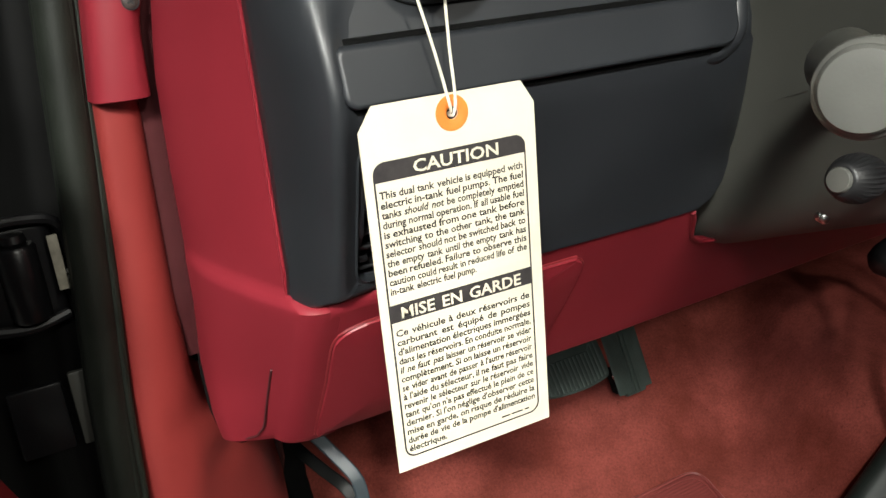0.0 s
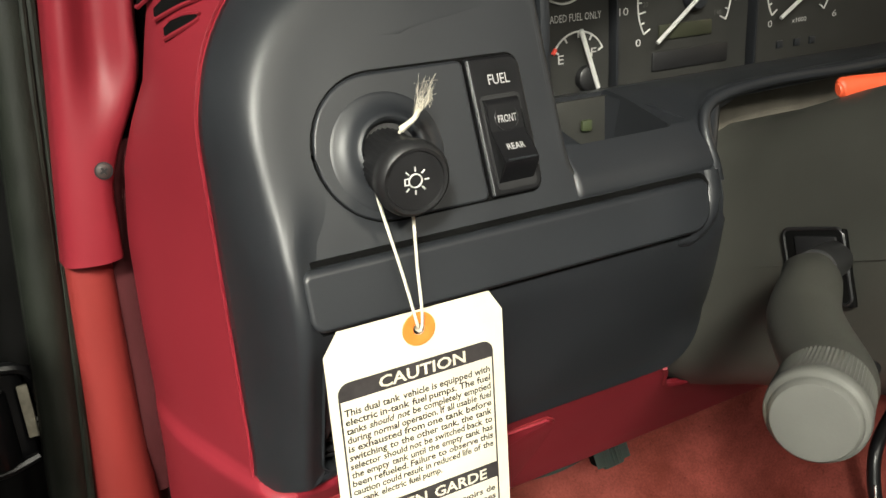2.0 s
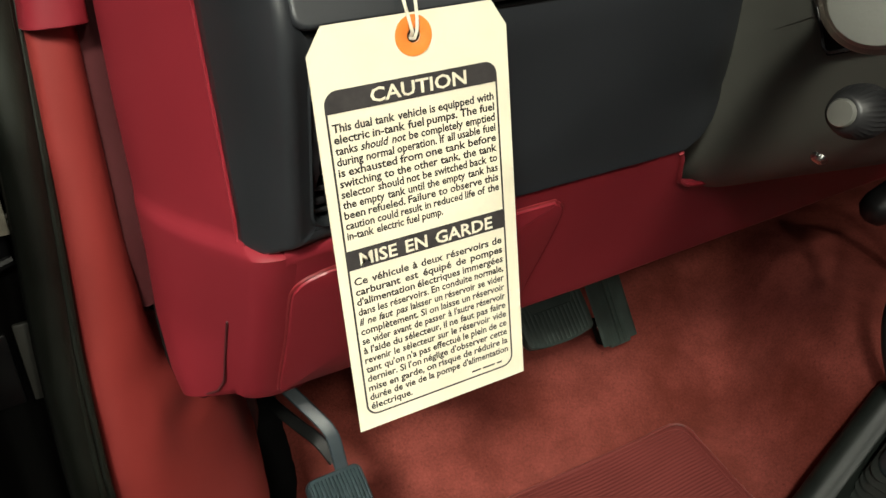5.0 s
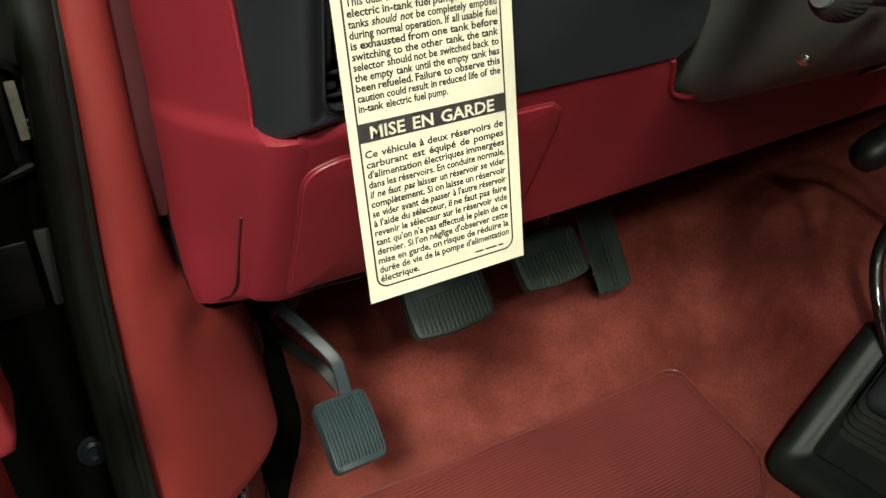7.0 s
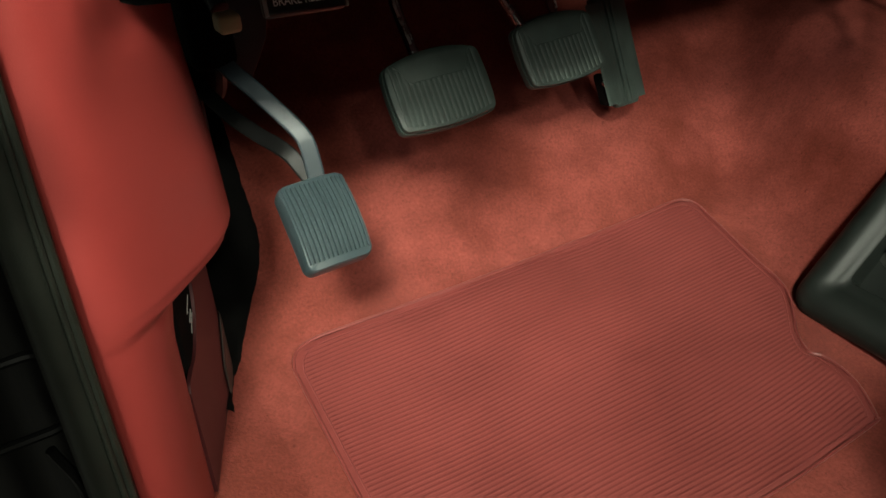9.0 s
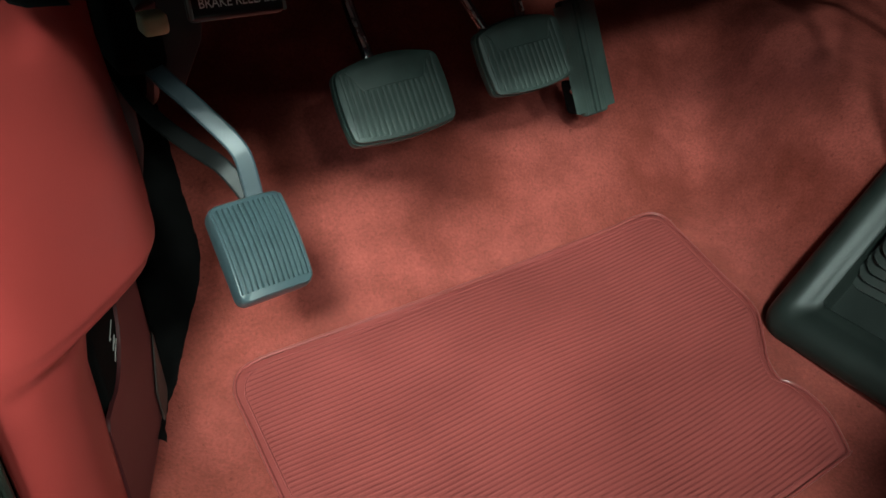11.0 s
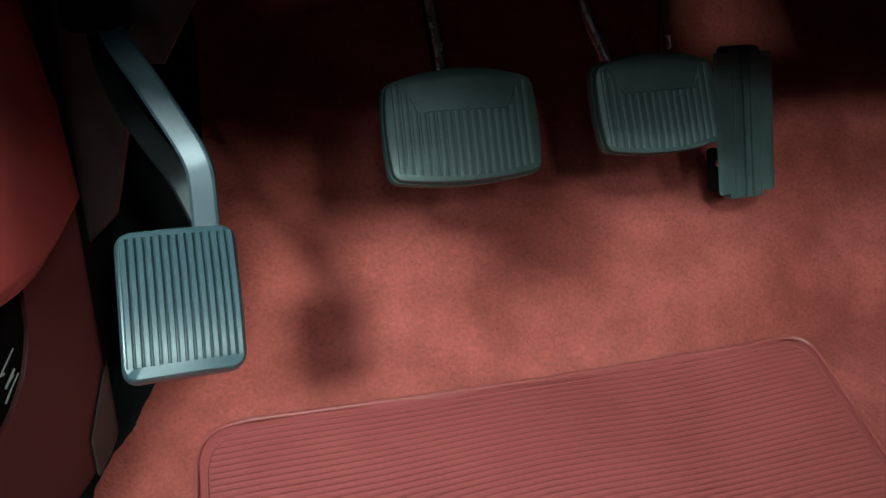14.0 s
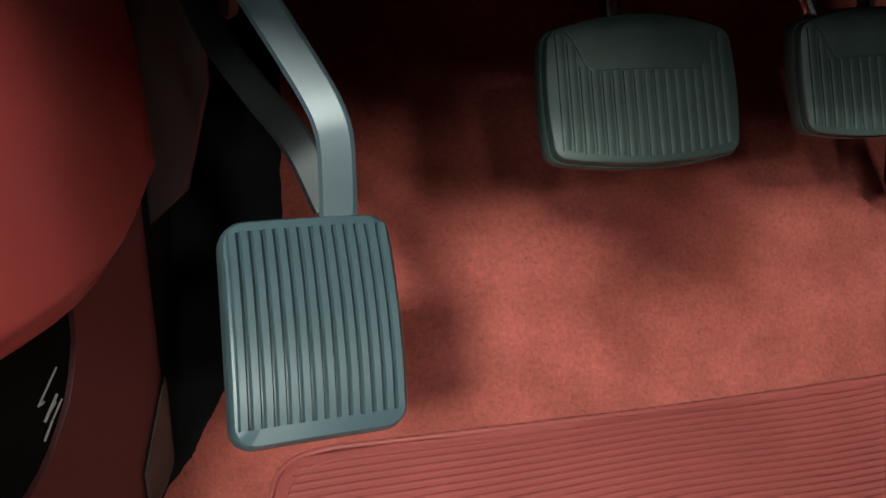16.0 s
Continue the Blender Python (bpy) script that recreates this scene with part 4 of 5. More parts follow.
part("pocket_side", grid([[(0.3065, 0.3645, 0.6225), (0.3065, 0.3645, 0.6505)], [(0.3130, 0.3360, 0.6225), (0.3155, 0.3360, 0.6475)], [(0.3180, 0.3200, 0.6225), (0.3210, 0.3205, 0.6425)]]), BEZEL, sill, "slanted side of the pocket")
part("pocket_clip", box(0.293, 0.3625, 0.637, 0.0065, 0.003, 0.0060, 0.0012), material("green_bulb_holder", (0.045, 0.056, 0.026), 0.5), sill, "small green bulb holder")
cluster = thing("instrument_cluster", "black gauge cluster with white numerals and needles", "gauges", (0.45, 0.43, 0.68))
part("gauge_face", box(0.46, 0.4262, 0.69, 0.42, 0.004, 0.12), GAUGE, cluster)
CY = 0.4235


def mark(pts, r, mat=WHITE, name="marking", n=0):
    return part(name, tube([(x, CY, z) for x, z in pts], r, n or 0, 5, flat=1), mat, cluster)


def arc(cx, cz, r, a0, a1, n=24):
    return [(cx + r * math.cos(radians(a)), cz + r * math.sin(radians(a))) for a in np.linspace(a0, a1, n)]


def face_text(text, size, x0, x1, z):
    bm, a, b = words(text, size)
    bm.transform(Matrix.Diagonal(((x1 - x0) / (b - a), 1, 1, 1)) @ Matrix.Translation((-a, 0, 0)))
    bm.transform(frame_of((x0, CY - 0.0004, z), (0, -1, 0), (1, 0, 0)))
    part("numeral", bm, WHITE, cluster, smooth=0)


# fuel gauge and the gauge over it
mark(arc(0.3335, 0.6575, 0.0200, 150, 28), 0.0006)
for a in (150, 120, 90, 60, 28):
    mark(arc(0.3335, 0.6575, 0.0200, a, a, 1) + arc(0.3335, 0.6575, 0.0165, a, a, 1), 0.0006)
mark([(0.3152, 0.6660), (0.3172, 0.6690)], 0.0013, REDMARK)
face_text("E", 0.0075, 0.3185, 0.3225, 0.6600)
face_text("F", 0.0075, 0.3425, 0.3462, 0.6620)
face_text("UNLEADED FUEL ONLY", 0.0062, 0.3020, 0.3500, 0.6838)
mark(arc(0.3235, 0.7135, 0.0195, 212, 328), 0.0007)
face_text("NORMAL", 0.0036, 0.3160, 0.3310, 0.6990)
face_text("8", 0.0070, 0.3050, 0.3085, 0.7110)
face_text("18", 0.0070, 0.3330, 0.3405, 0.7120)
mark([(0.3025, 0.7085), (0.3045, 0.7055)], 0.0012, REDMARK)
mark([(0.3425, 0.7055), (0.3442, 0.7085)], 0.0012, REDMARK)
part("needle_hub", turned([(0.0075, 0), (0.0072, 0.004), (0.006, 0.005), (0.0001, 0.005)], 28), BLACK, cluster, m=frame_of((0.3385, CY, 0.650), (0, -1, 0), (1, 0, 0)))
part("needle", tube([(0.3435, CY - 0.006, 0.644), (0.331, CY - 0.006, 0.679)], 0.0015, 6, 6), WHITE, cluster, "white needle")
part("needle", tube([(0.308, CY - 0.005, 0.712), (0.316, CY - 0.005, 0.722)], 0.0011, 6, 6), WHITE, cluster, "white needle")
# speedometer and rev counter
for cx, cz, r, a0, a1, n in ((0.4165, 0.690, 0.0385, 210, -25, 25), (0.5190, 0.690, 0.0310, 215, -35, 19)):
    mark(arc(cx, cz, r, a0, a1, 48), 0.00055)
    for k in range(n):
        a = a0 + (a1 - a0) * k / (n - 1)
        mark(arc(cx, cz, r, a, a, 1) + arc(cx, cz, r - (0.0055 if k % 2 == 0 else 0.003), a, a, 1), 0.00055)
    part("needle_hub", turned([(0.0085, 0), (0.0082, 0.004), (0.007, 0.006), (0.0001, 0.006)], 28), BEZEL, cluster, m=frame_of((cx + 0.006, CY, cz), (0, -1, 0), (1, 0, 0)))
part("needle", tube([(0.3880, CY - 0.007, 0.6655), (0.4285, CY - 0.007, 0.6955)], 0.0014, 6, 6), WHITE, cluster, "white needle")
part("needle", tube([(0.4945, CY - 0.007, 0.6705), (0.5370, CY - 0.007, 0.6960)], 0.0014, 6, 6), WHITE, cluster, "white needle")
face_text("0", 0.0065, 0.3765, 0.3805, 0.6640)
face_text("10", 0.0065, 0.3635, 0.3705, 0.6835)
face_text("20", 0.0065, 0.3620, 0.3690, 0.7020)
face_text("80", 0.0065, 0.4570, 0.4650, 0.6850)
face_text("0", 0.0065, 0.4900, 0.4940, 0.6645)
face_text("1", 0.0065, 0.4840, 0.4865, 0.6860)
face_text("8", 0.0065, 0.5530, 0.5575, 0.7000)
face_text("x1000", 0.0045, 0.5130, 0.5270, 0.6655)
for text, x, z in (("20", 0.3815, 0.6870), ("40", 0.3865, 0.7040), ("140", 0.4410, 0.6770), ("120", 0.4480, 0.6960)):
    bm, a, b = words(text, 0.0045)
    bm.transform(Matrix.Translation((-a, 0, 0)))
    bm.transform(frame_of((x, CY - 0.0004, z), (0, -1, 0), (1, 0, 0)))
    part("numeral", bm, KNOB, cluster, "dim grey inner numeral", smooth=0)
face_text("6", 0.0065, 0.5530, 0.5575, 0.6660)
part("trip_window", box(0.417, CY, 0.6705, 0.044, 0.002, 0.0095, 0.001), material("olive_counter", (0.036, 0.038, 0.024), 0.4), cluster, "olive counter window")
part("counter_window", box(0.422, CY, 0.6530, 0.064, 0.002, 0.0120, 0.001), BLACK, cluster)
for x in (0.3575, 0.4725):
    part("divider", box(x, CY - 0.003, 0.68, 0.0022, 0.008, 0.09, 0.0006), BEZEL, cluster)
for x in (0.503, 0.520, 0.535):
    part("warning_lamp", box(x, CY, 0.6520, 0.006, 0.0015, 0.005, 0.0005), BEZEL, cluster)
hood = part("cluster_hood", box(0.45, 0.425, 0.775, 0.42, 0.05, 0.03, 0.006), BEZEL)
tagged(hood, "charcoal hood over the gauges", "dashboard")
part("inner_side", box(0.2500, 0.385, 0.69, 0.006, 0.10, 0.12, 0.002), BEZEL, cluster)

# ---- steering column ----
column = thing("steering_column", "olive-grey plastic steering column cover", "steering column", (0.48, 0.3, 0.55))


def column_outline(x0, z0, x1, z1, zj):
    """Rounded section with points along the joint on the driver's side."""
    pts = rounded(x0, z0, x1, z1, 0.03, 8)
    return pts[:27] + [(x0, zj + 0.004), (x0, zj), (x0, zj - 0.004)] + pts[27:]


def col_ring(y, grow=0.0, lift=0.0):
    zc = 0.5415 + (0.36 - y) * 0.39
    zj = 0.5535 + (0.321 - y) * 0.37
    return [(x + (0.14 * max(0.0, zj - z) if x < 0.48 else 0.0), y + (z - zc) * 0.2, z) for x, z in column_outline(0.3605 - grow, zc - 0.081 - min(grow, 0.0) + lift, 0.60 + grow, zc + 0.072 + grow, zj)]


part("cover", grid([col_ring(y, g, f) for y, g, f in ((0.44, 0.020, 0.020), (0.375, 0.018, 0.003), (0.362, 0.014, 0.002), (0.345, 0.004, 0.001), (0.30, 0.0, 0), (0.26, 0.0, 0), (0.20, -0.002, 0), (0.12, -0.006, 0), (0.10, -0.03, 0))], closed=True), SHROUD, column)
part("cover_joint", tube([(0.3598, y, 0.5535 + (0.321 - y) * 0.37) for y in (0.345, 0.30, 0.25, 0.20, 0.14)], 0.0002, 20, 6), SHROUD, column, "joint between upper and lower cover")
sm = frame_of((0.3595, 0.267, 0.5725), (-1, 0, 0), (0, -1, 0.28))
part("stalk_slot", box(0.001, -0.001, 0, 0.035, 0.038, 0.003, 0.0012, 2), FLATBLACK, column, "black stalk opening", m=sm)
part("slot_frame", tube([(x, z, 0.001) for x, z in rounded(-0.0172, -0.0185, 0.0172, 0.0185, 0.004) + [rounded(-0.0172, -0.0185, 0.0172, 0.0185, 0.004)[0]]], 0.0010, 0, 6), BLACK, column, m=sm)
part("slot_plate", box(0.002, 0.003, 0.0012, 0.024, 0.024, 0.003, 0.001), BLACK, column, "grey plate in the stalk opening", m=sm)
part("cover_screw", turned([(0.004, -0.001), (0.004, 0.001), (0.003, 0.002), (0.0001, 0.002)], 16), CHROME, column, "bright screw", m=frame_of((0.3630, 0.279, 0.4985), (-0.7, 0, -0.7), (0, 1, 0)))

stalk = thing("indicator_stalk", "grey control stalk with a ribbed round end knob", "stalk", (0.3, 0.22, 0.59))
A, B, C = Vector((0.366, 0.262, 0.577)), Vector((0.2975, 0.2270, 0.5945)), Vector((0.2010, 0.1430, 0.6040))
part("stalk_root", tube([A, A * 0.55 + B * 0.45, A * 0.35 + B * 0.65], 0.0088, 12, 20), BLACK, stalk)
SAX = ((C - B).normalized() + Vector((-0.25, 0.05, 0.02))).normalized()
part("stalk_arm", tube([A * 0.38 + B * 0.62, A * 0.12 + B * 0.88, B + Vector((-0.004, -0.008, 0.002)), B * 0.62 + C * 0.38, C - SAX * 0.034, C - SAX * 0.022], 0.0118, 50, 24, flat=1.1, taper=lambda t: 0.62 + 0.38 * min(1, t * 1.6)), SHROUD, stalk)
prof = [(r * 0.85, h * 0.85) for r, h in ((0.010, -0.031), (0.0145, -0.030), (0.0158, -0.0275), (0.0160, -0.027), (0.0163, -0.010), (0.0164, -0.009), (0.0162, -0.006), (0.0155, -0.0045), (0.0146, -0.0040), (0.0142, -0.0030), (0.0140, -0.0015), (0.0130, -0.0003), (0.0110, 0.0), (0.006, 0.0002), (0.0001, 0.0002))]
part("end_knob", turned(prof, 144, ribs=72, depth=0.0005, band=(-0.0232, -0.0081)), KNOB, stalk, "grey ribbed knob", m=frame_of(C, SAX, (0, 1, 0)))
knob_m = frame_of(C, SAX, (0, 1, 0))
for a, h, l in ((62, -0.0252, 5), (74, -0.0250, 6), (80, -0.0235, 4)):
    part("worn_print", tube([(0.01385 * math.cos(radians(a + k * l / 3)), 0.01385 * math.sin(radians(a + k * l / 3)), h + 0.0003 * k) for k in range(4)], 0.00035, 8, 5), WHITE, stalk, "worn white print", m=knob_m)
tilt_lever = thing("tilt_lever", "black ribbed tilt lever knob with a grey end", "lever", (0.3, 0.21, 0.545))
T0, T1 = Vector((0.358, 0.231, 0.533)), Vector((0.300, 0.2225, 0.5435))
TAX = (T1 - T0).normalized()
part("lever_rod", tube([T0, T0 * 0.4 + T1 * 0.6], 0.0035, 6, 12), GLOSS, tilt_lever)
part("lever_knob", turned([(0.004, -0.026), (0.0095, -0.023), (0.0112, -0.015), (0.0106, -0.008), (0.0075, -0.001), (0.006, 0.0)], 64, ribs=32, depth=0.0006, band=(-0.028, -0.005)), BLACK, tilt_lever, m=frame_of(T1, TAX, (0, 0, 1)))
part("lever_end", turned([(0.0056, -0.001), (0.0056, 0.0012), (0.005, 0.0020), (0.0001, 0.0022)], 32), KNOB, tilt_lever, "dull grey end disc", m=frame_of(T1, TAX, (0, 0, 1)))
hazard = part("hazard_knob", tube([(0.385, 0.285, 0.652), (0.392, 0.284, 0.6525), (0.43, 0.278, 0.6515), (0.46, 0.276, 0.651)], 0.0055, 20, 12, flat=0.6, taper=lambda t: 0.55 + 0.45 * min(1, t * 5)), ORANGE_P)
tagged(hazard, "orange hazard flasher knob on the column", "knob")
wheel = part("steering_wheel", tube([(0.315 + 0.19 - 0.19 * math.cos(a), 0.115 - 0.06 * math.sin(a), 0.665 + 0.17 * math.sin(a)) for a in np.linspace(-0.35, 3.5, 60)], 0.012, 0, 14), SHROUD)
tagged(wheel, "grey steering wheel rim behind the stalk", "steering wheel")

# ---- floor, mat ----
def floor_z(x, y):
    """Flat floor, then the toe board climbing at 46 degrees, and the tunnel on the passenger side."""
    flat = (min(y, 0.70) - 0.66) * 0.22 - 0.006
    rise = 1.05 * (y - 0.664)
    d = 0.012
    z = flat + 0.5 * (rise + math.sqrt(rise * rise + d * d)) - 0.22 * max(0.0, min(y, 0.70) - 0.66)
    foot = 0.650 + 0.32 * max(0, y - 0.49)
    if x > foot:
        s = min((x - foot) / 0.16, 1.0)
        side = flat + 0.165 * (s * s * (3 - 2 * s))
        z = 0.5 * (z + side + math.sqrt((z - side) ** 2 + (0.05 * min(1.0, (x - foot) / 0.06)) ** 2)) - 0.012 * min(1.0, (x - foot) / 0.06)
    if x < 0.13:
        z += 0.5 * (0.13 - x)
    z += 0.0035 * math.sin(x * 23 + y * 9) * math.sin(y * 17 - x * 5)
    return z


rows = [[(x, y, floor_z(x, y)) for x in np.linspace(0.055, 1.35, 300)] for y in np.linspace(-0.45, 1.12, 300)]
floor = part("floor", grid(rows), CARPET, smooth=0, face=(0, 0, 1))
tagged(floor, "worn red cut-pile carpet over floor and toe board", "carpet", kind="structure")
solid(floor, 0.01, -1)

# shadow along the side of the carpet, laid on as a black sheet
SHADE_EDGE = [(0.56, 0.098), (0.619, 0.103), (0.652, 0.112), (0.68, 0.136), (0.70, 0.155), (0.718, 0.178), (0.739, 0.192), (0.811, 0.198), (0.956, 0.202)]
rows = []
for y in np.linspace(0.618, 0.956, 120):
    edge = sum(mix(y + d, SHADE_EDGE) for d in np.linspace(-0.014, 0.014, 9)) / 9 + 0.0007 * math.sin(y * 390) * math.sin(y * 127) + 0.002 * math.sin(y * 31)
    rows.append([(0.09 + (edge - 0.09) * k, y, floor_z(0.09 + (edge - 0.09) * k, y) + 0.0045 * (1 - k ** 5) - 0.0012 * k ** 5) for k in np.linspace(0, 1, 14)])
side_shade = part("floor_shade", grid(rows), FLATBLACK, face=(0, 0, 1))
tagged(side_shade, "black sheet on the carpet that stands in for shade by the wall", "carpet", kind="structure")

mat = thing("floor_mat", "ribbed red rubber floor mat on the carpet", "mat", (0.4, 0.45, 0.0))
MAT_EDGE = [(0.154, 0.3570), (0.1555, 0.42), (0.1590, 0.52), (0.1650, 0.632), (0.1665, 0.643), (0.1715, 0.6545), (0.1815, 0.6615), (0.1960, 0.664), (0.212, 0.6642), (0.25, 0.6638), (0.41, 0.661), (0.58, 0.6600), (0.605, 0.6600), (0.620, 0.660), (0.638, 0.6585), (0.6475, 0.652), (0.6505, 0.641), (0.6490, 0.628), (0.6450, 0.56), (0.6410, 0.512), (0.612, 0.4755), (0.5960, 0.459), (0.5850, 0.438), (0.5905, 0.425), (0.5920, 0.408), (0.5890, 0.387), (0.5810, 0.365), (0.5770, 0.3585), (0.570, 0.3565), (0.480, 0.3565), (0.40, 0.3565), (0.30, 0.3565)]


def mat_z(x, y):
    return (y - 0.66) * 0.22 - 0.004 + 0.0035 * math.sin(x * 23 + y * 9) * math.sin(y * 17 - x * 5) + 0.003 + 0.010 * max(0.0, (x - 0.515) / 0.075) ** 2 * max(0.0, min(1.0, (0.47 - y) / 0.08))


def mat_span(y):
    xs = []
    for (x0, y0), (x1, y1) in zip(MAT_EDGE, MAT_EDGE[1:] + MAT_EDGE[:1]):
        if (y0 <= y) != (y1 <= y):
            xs.append(x0 + (x1 - x0) * (y - y0) / (y1 - y0))
    return (min(xs), max(xs)) if len(xs) > 1 else None


rows = []
for y in np.concatenate([np.linspace(0.3572, 0.63, 50), np.linspace(0.635, 0.6632, 16)]):
    a, b = mat_span(y)
    rows.append([(a + (b - a) * s, y, mat_z(a + (b - a) * s, y)) for s in np.linspace(0, 1, 40)])
mat_base = solid(part("mat_base", grid(rows), MAT, mat, face=(0, 0, 1)), 0.004, -1)
part("mat_rim", tube([(x, y, mat_z(x, y) + 0.0008) for x, y in MAT_EDGE], 0.0015, 200, 8), MAT, mat, "raised rim of the mat")
inset = [(0.415 + (x - 0.415) * 0.974, 0.51 + (y - 0.51) * 0.958) for x, y in MAT_EDGE]
part("mat_line", tube([(x, y, mat_z(x, y) + 0.0003) for x, y in inset], 0.0005, 200, 6), MAT, mat, "fine groove inside the mat rim")
y = 0.6562
while y > 0.362:
    a, b = mat_span(y)
    a, b = a + 0.008, b - 0.008
    n = 14
    rib = [[(a + (b - a) * s, y + dy, mat_z(a + (b - a) * s, y) + dz) for s in np.linspace(0, 1, n)] for dy, dz in ((-0.0015, 0.0), (-0.0009, 0.00042), (0.0009, 0.00042), (0.0015, 0.0))]
    part("rib", grid(rib), MAT, mat_base, face=(0, 0, 1))
    y -= 0.0043

# unseen block at the seat, added to shade the rear of the footwell
seat_shade_block = part("seat_shade_block", box(0.66, -0.19, 0.14, 0.74, 0.46, 0.40, 0.03, 4), MAROON)
tagged(seat_shade_block, "unseen maroon block at the seat, added to shade the footwell", "seat base", kind="structure")

# ---- pedals ----
def pad_frame(bl, br, tl):
    bl, br, tl = Vector(bl), Vector(br), Vector(tl)
    x = (br - bl).normalized()
    up = (tl - bl)
    z = x.cross(up).normalized()
    c = (br + tl) / 2
    u = up.normalized()
    m = Matrix(((x.x, u.x, z.x, c.x), (x.y, u.y, z.y, c.y), (x.z, u.z, z.z, c.z), (0, 0, 0, 1)))
    return m, (br - bl).length, up.length


def pad(parent, m, w, h, ribs, r=0.006, thick=0.011, crown=0.002, barrel=0.0, top=0.0, margin=0.09, bow=0.0, tall=0.0008, rubber=RUBBER, lip=False):
    """Rubber pad: rolled or lipped edge, crowned face, upright ribs."""
    def shape(k):
        pts = rounded(-w / 2, -h / 2, w / 2, h / 2, r, 6)
        full = []
        for (xa, ya), (xb, yb) in zip(pts, pts[1:] + pts[:1]):
            n = max(1, round(math.hypot(xb - xa, yb - ya) / 0.004))
            full += [(xa + (xb - xa) * i / n, ya + (yb - ya) * i / n) for i in range(n)]
        return [(x * (1 + barrel * 8 * (1 - (2 * y / h) ** 2)) * k, (y + barrel * (1 - (2 * x / w) ** 2) * (1.25 if y > 0 else -0.8)) * k) for x, y in full]
    if lip:
        edge = ((0.93, -thick), (0.99, -thick), (1.0, -thick * 0.8), (1.0, -0.0048), (0.992, -0.0040), (0.976, -0.0044), (0.970, -0.0046), (0.970, -0.0016), (0.962, -0.0004), (0.945, 0.0))
    else:
        edge = ((0.93, -thick), (0.985, -thick), (1.0, -thick * 0.7), (1.0, -0.003), (0.985, -0.0008), (0.965, 0.0))
    rows = []
    for k, z in edge + ((0.8, 0.0), (0.6, 0.0), (0.4, 0.0), (0.2, 0.0), (0.01, 0.0)):
        rows.append([(x, y, z + (crown * (1 - (2 * x / w) ** 2) + bow * (1 - (2 * y / h) ** 2) if z > -0.002 else 0)) for x, y in shape(k)])
    face = part("pad", grid(rows, closed=True), rubber, parent, m=m)
    span = w * (1 - 2 * margin)
    for k in range(ribs):
        x = -span / 2 + span * k / (ribs - 1)
        y1 = h / 2 * (1 - margin) + barrel * (1 - (2 * x / w) ** 2) - 0.002
        y0 = -h / 2 * (1 - 1.6 * margin) - barrel * (1 - (2 * x / w) ** 2) + 0.002
        if top:
            edge_in = abs(x) / (w / 2)
            y1 = h / 2 - top * h if edge_in < 0.62 else min(y1, h / 2 - top * h + (edge_in - 0.62) / 0.2 * top * h)
        zz = crown * (1 - (2 * x / w) ** 2)
        hw = span / (ribs - 1) * (0.42 if tall < 0.001 else 0.45)
        rib = [[(x + dx, y, zz + dz + bow * (1 - (2 * y / h) ** 2)) for y in [y0, y0 + 0.001] + [y0 + (y1 - y0) * q / 8 for q in range(1, 8)] + [y1 - 0.001, y1]] for dx, dz in ((-hw, -0.0006), (-hw * 0.88, tall * 0.7), (-hw * 0.6, tall), (hw * 0.6, tall), (hw * 0.88, tall * 0.7), (hw, -0.0006))]
        part("rib", grid(rib), rubber, face, m=m)


park = thing("parking_brake_pedal", "ribbed grey rubber parking brake pedal on a bent steel arm", "pedal", (0.168, 0.53, 0.2))
m, w, h = pad_frame((0.1450, 0.4970, 0.1805), (0.1915, 0.5010, 0.1780), (0.1460, 0.5405, 0.2215))
pad(park, m, w, h, 14, r=0.006, thick=0.011, crown=0.0018, margin=0.062, bow=0.0042, tall=0.0019)
part("arm", strap([(0.1815, 0.556, 0.195), (0.1820, 0.562, 0.210), (0.1820, 0.569, 0.228), (0.1805, 0.573, 0.236), (0.1760, 0.580, 0.2445), (0.1640, 0.598, 0.262), (0.1510, 0.620, 0.280), (0.142, 0.65, 0.305)], 0.0113, 0.0055, 60, (1, 0.0, 0.45)), STEEL, park, "bent steel pedal arm", smooth=14)
# web is coloured black because it lies in the arm's shadow
part("arm_web", strap([(0.1815, 0.574, 0.2045), (0.1735, 0.588, 0.2205), (0.1632, 0.612, 0.228), (0.1512, 0.640, 0.239), (0.143, 0.67, 0.255), (0.140, 0.72, 0.285)], 0.0108, 0.004, 40, (0.8, 0.1, 0.6)), JAMB, park, "steel web beside the arm, the arm's shadow in its black colour", smooth=14)
# added black block hides the arm's top, where dash shadow falls
part("arm_shade", box(0.146, 0.640, 0.308, 0.030, 0.05, 0.062, 0.006, 3), FLATBLACK, park, "black block that stands in for shadow on the arm's top")

clutch = thing("clutch_pedal", "grey rubber clutch pedal pad on a steel arm", "pedal", (0.33, 0.64, 0.21))
m, w, h = pad_frame((0.2835, 0.6265, 0.1905), (0.3725, 0.6240, 0.1925), (0.2850, 0.6600, 0.2345))
pad(clutch, m, w, h, 17, r=0.0045, thick=0.012, crown=0.003, barrel=0.0058, top=0.34, margin=0.07, rubber=PEDAL, lip=True)
part("arm", tube([(0.326, 0.668, 0.222), (0.324, 0.680, 0.240), (0.3200, 0.700, 0.279), (0.318, 0.715, 0.34), (0.318, 0.73, 0.45)], 0.0045, 40, 12, flat=1.5), ROD, clutch, "steel pedal arm")
# highlight along the clutch arm, modelled as a thin bright line
part("arm_highlight", tube([(0.3215, 0.676, 0.243), (0.3165, 0.694, 0.281), (0.314, 0.709, 0.34)], 0.0014, 20, 6), CHROME, clutch)

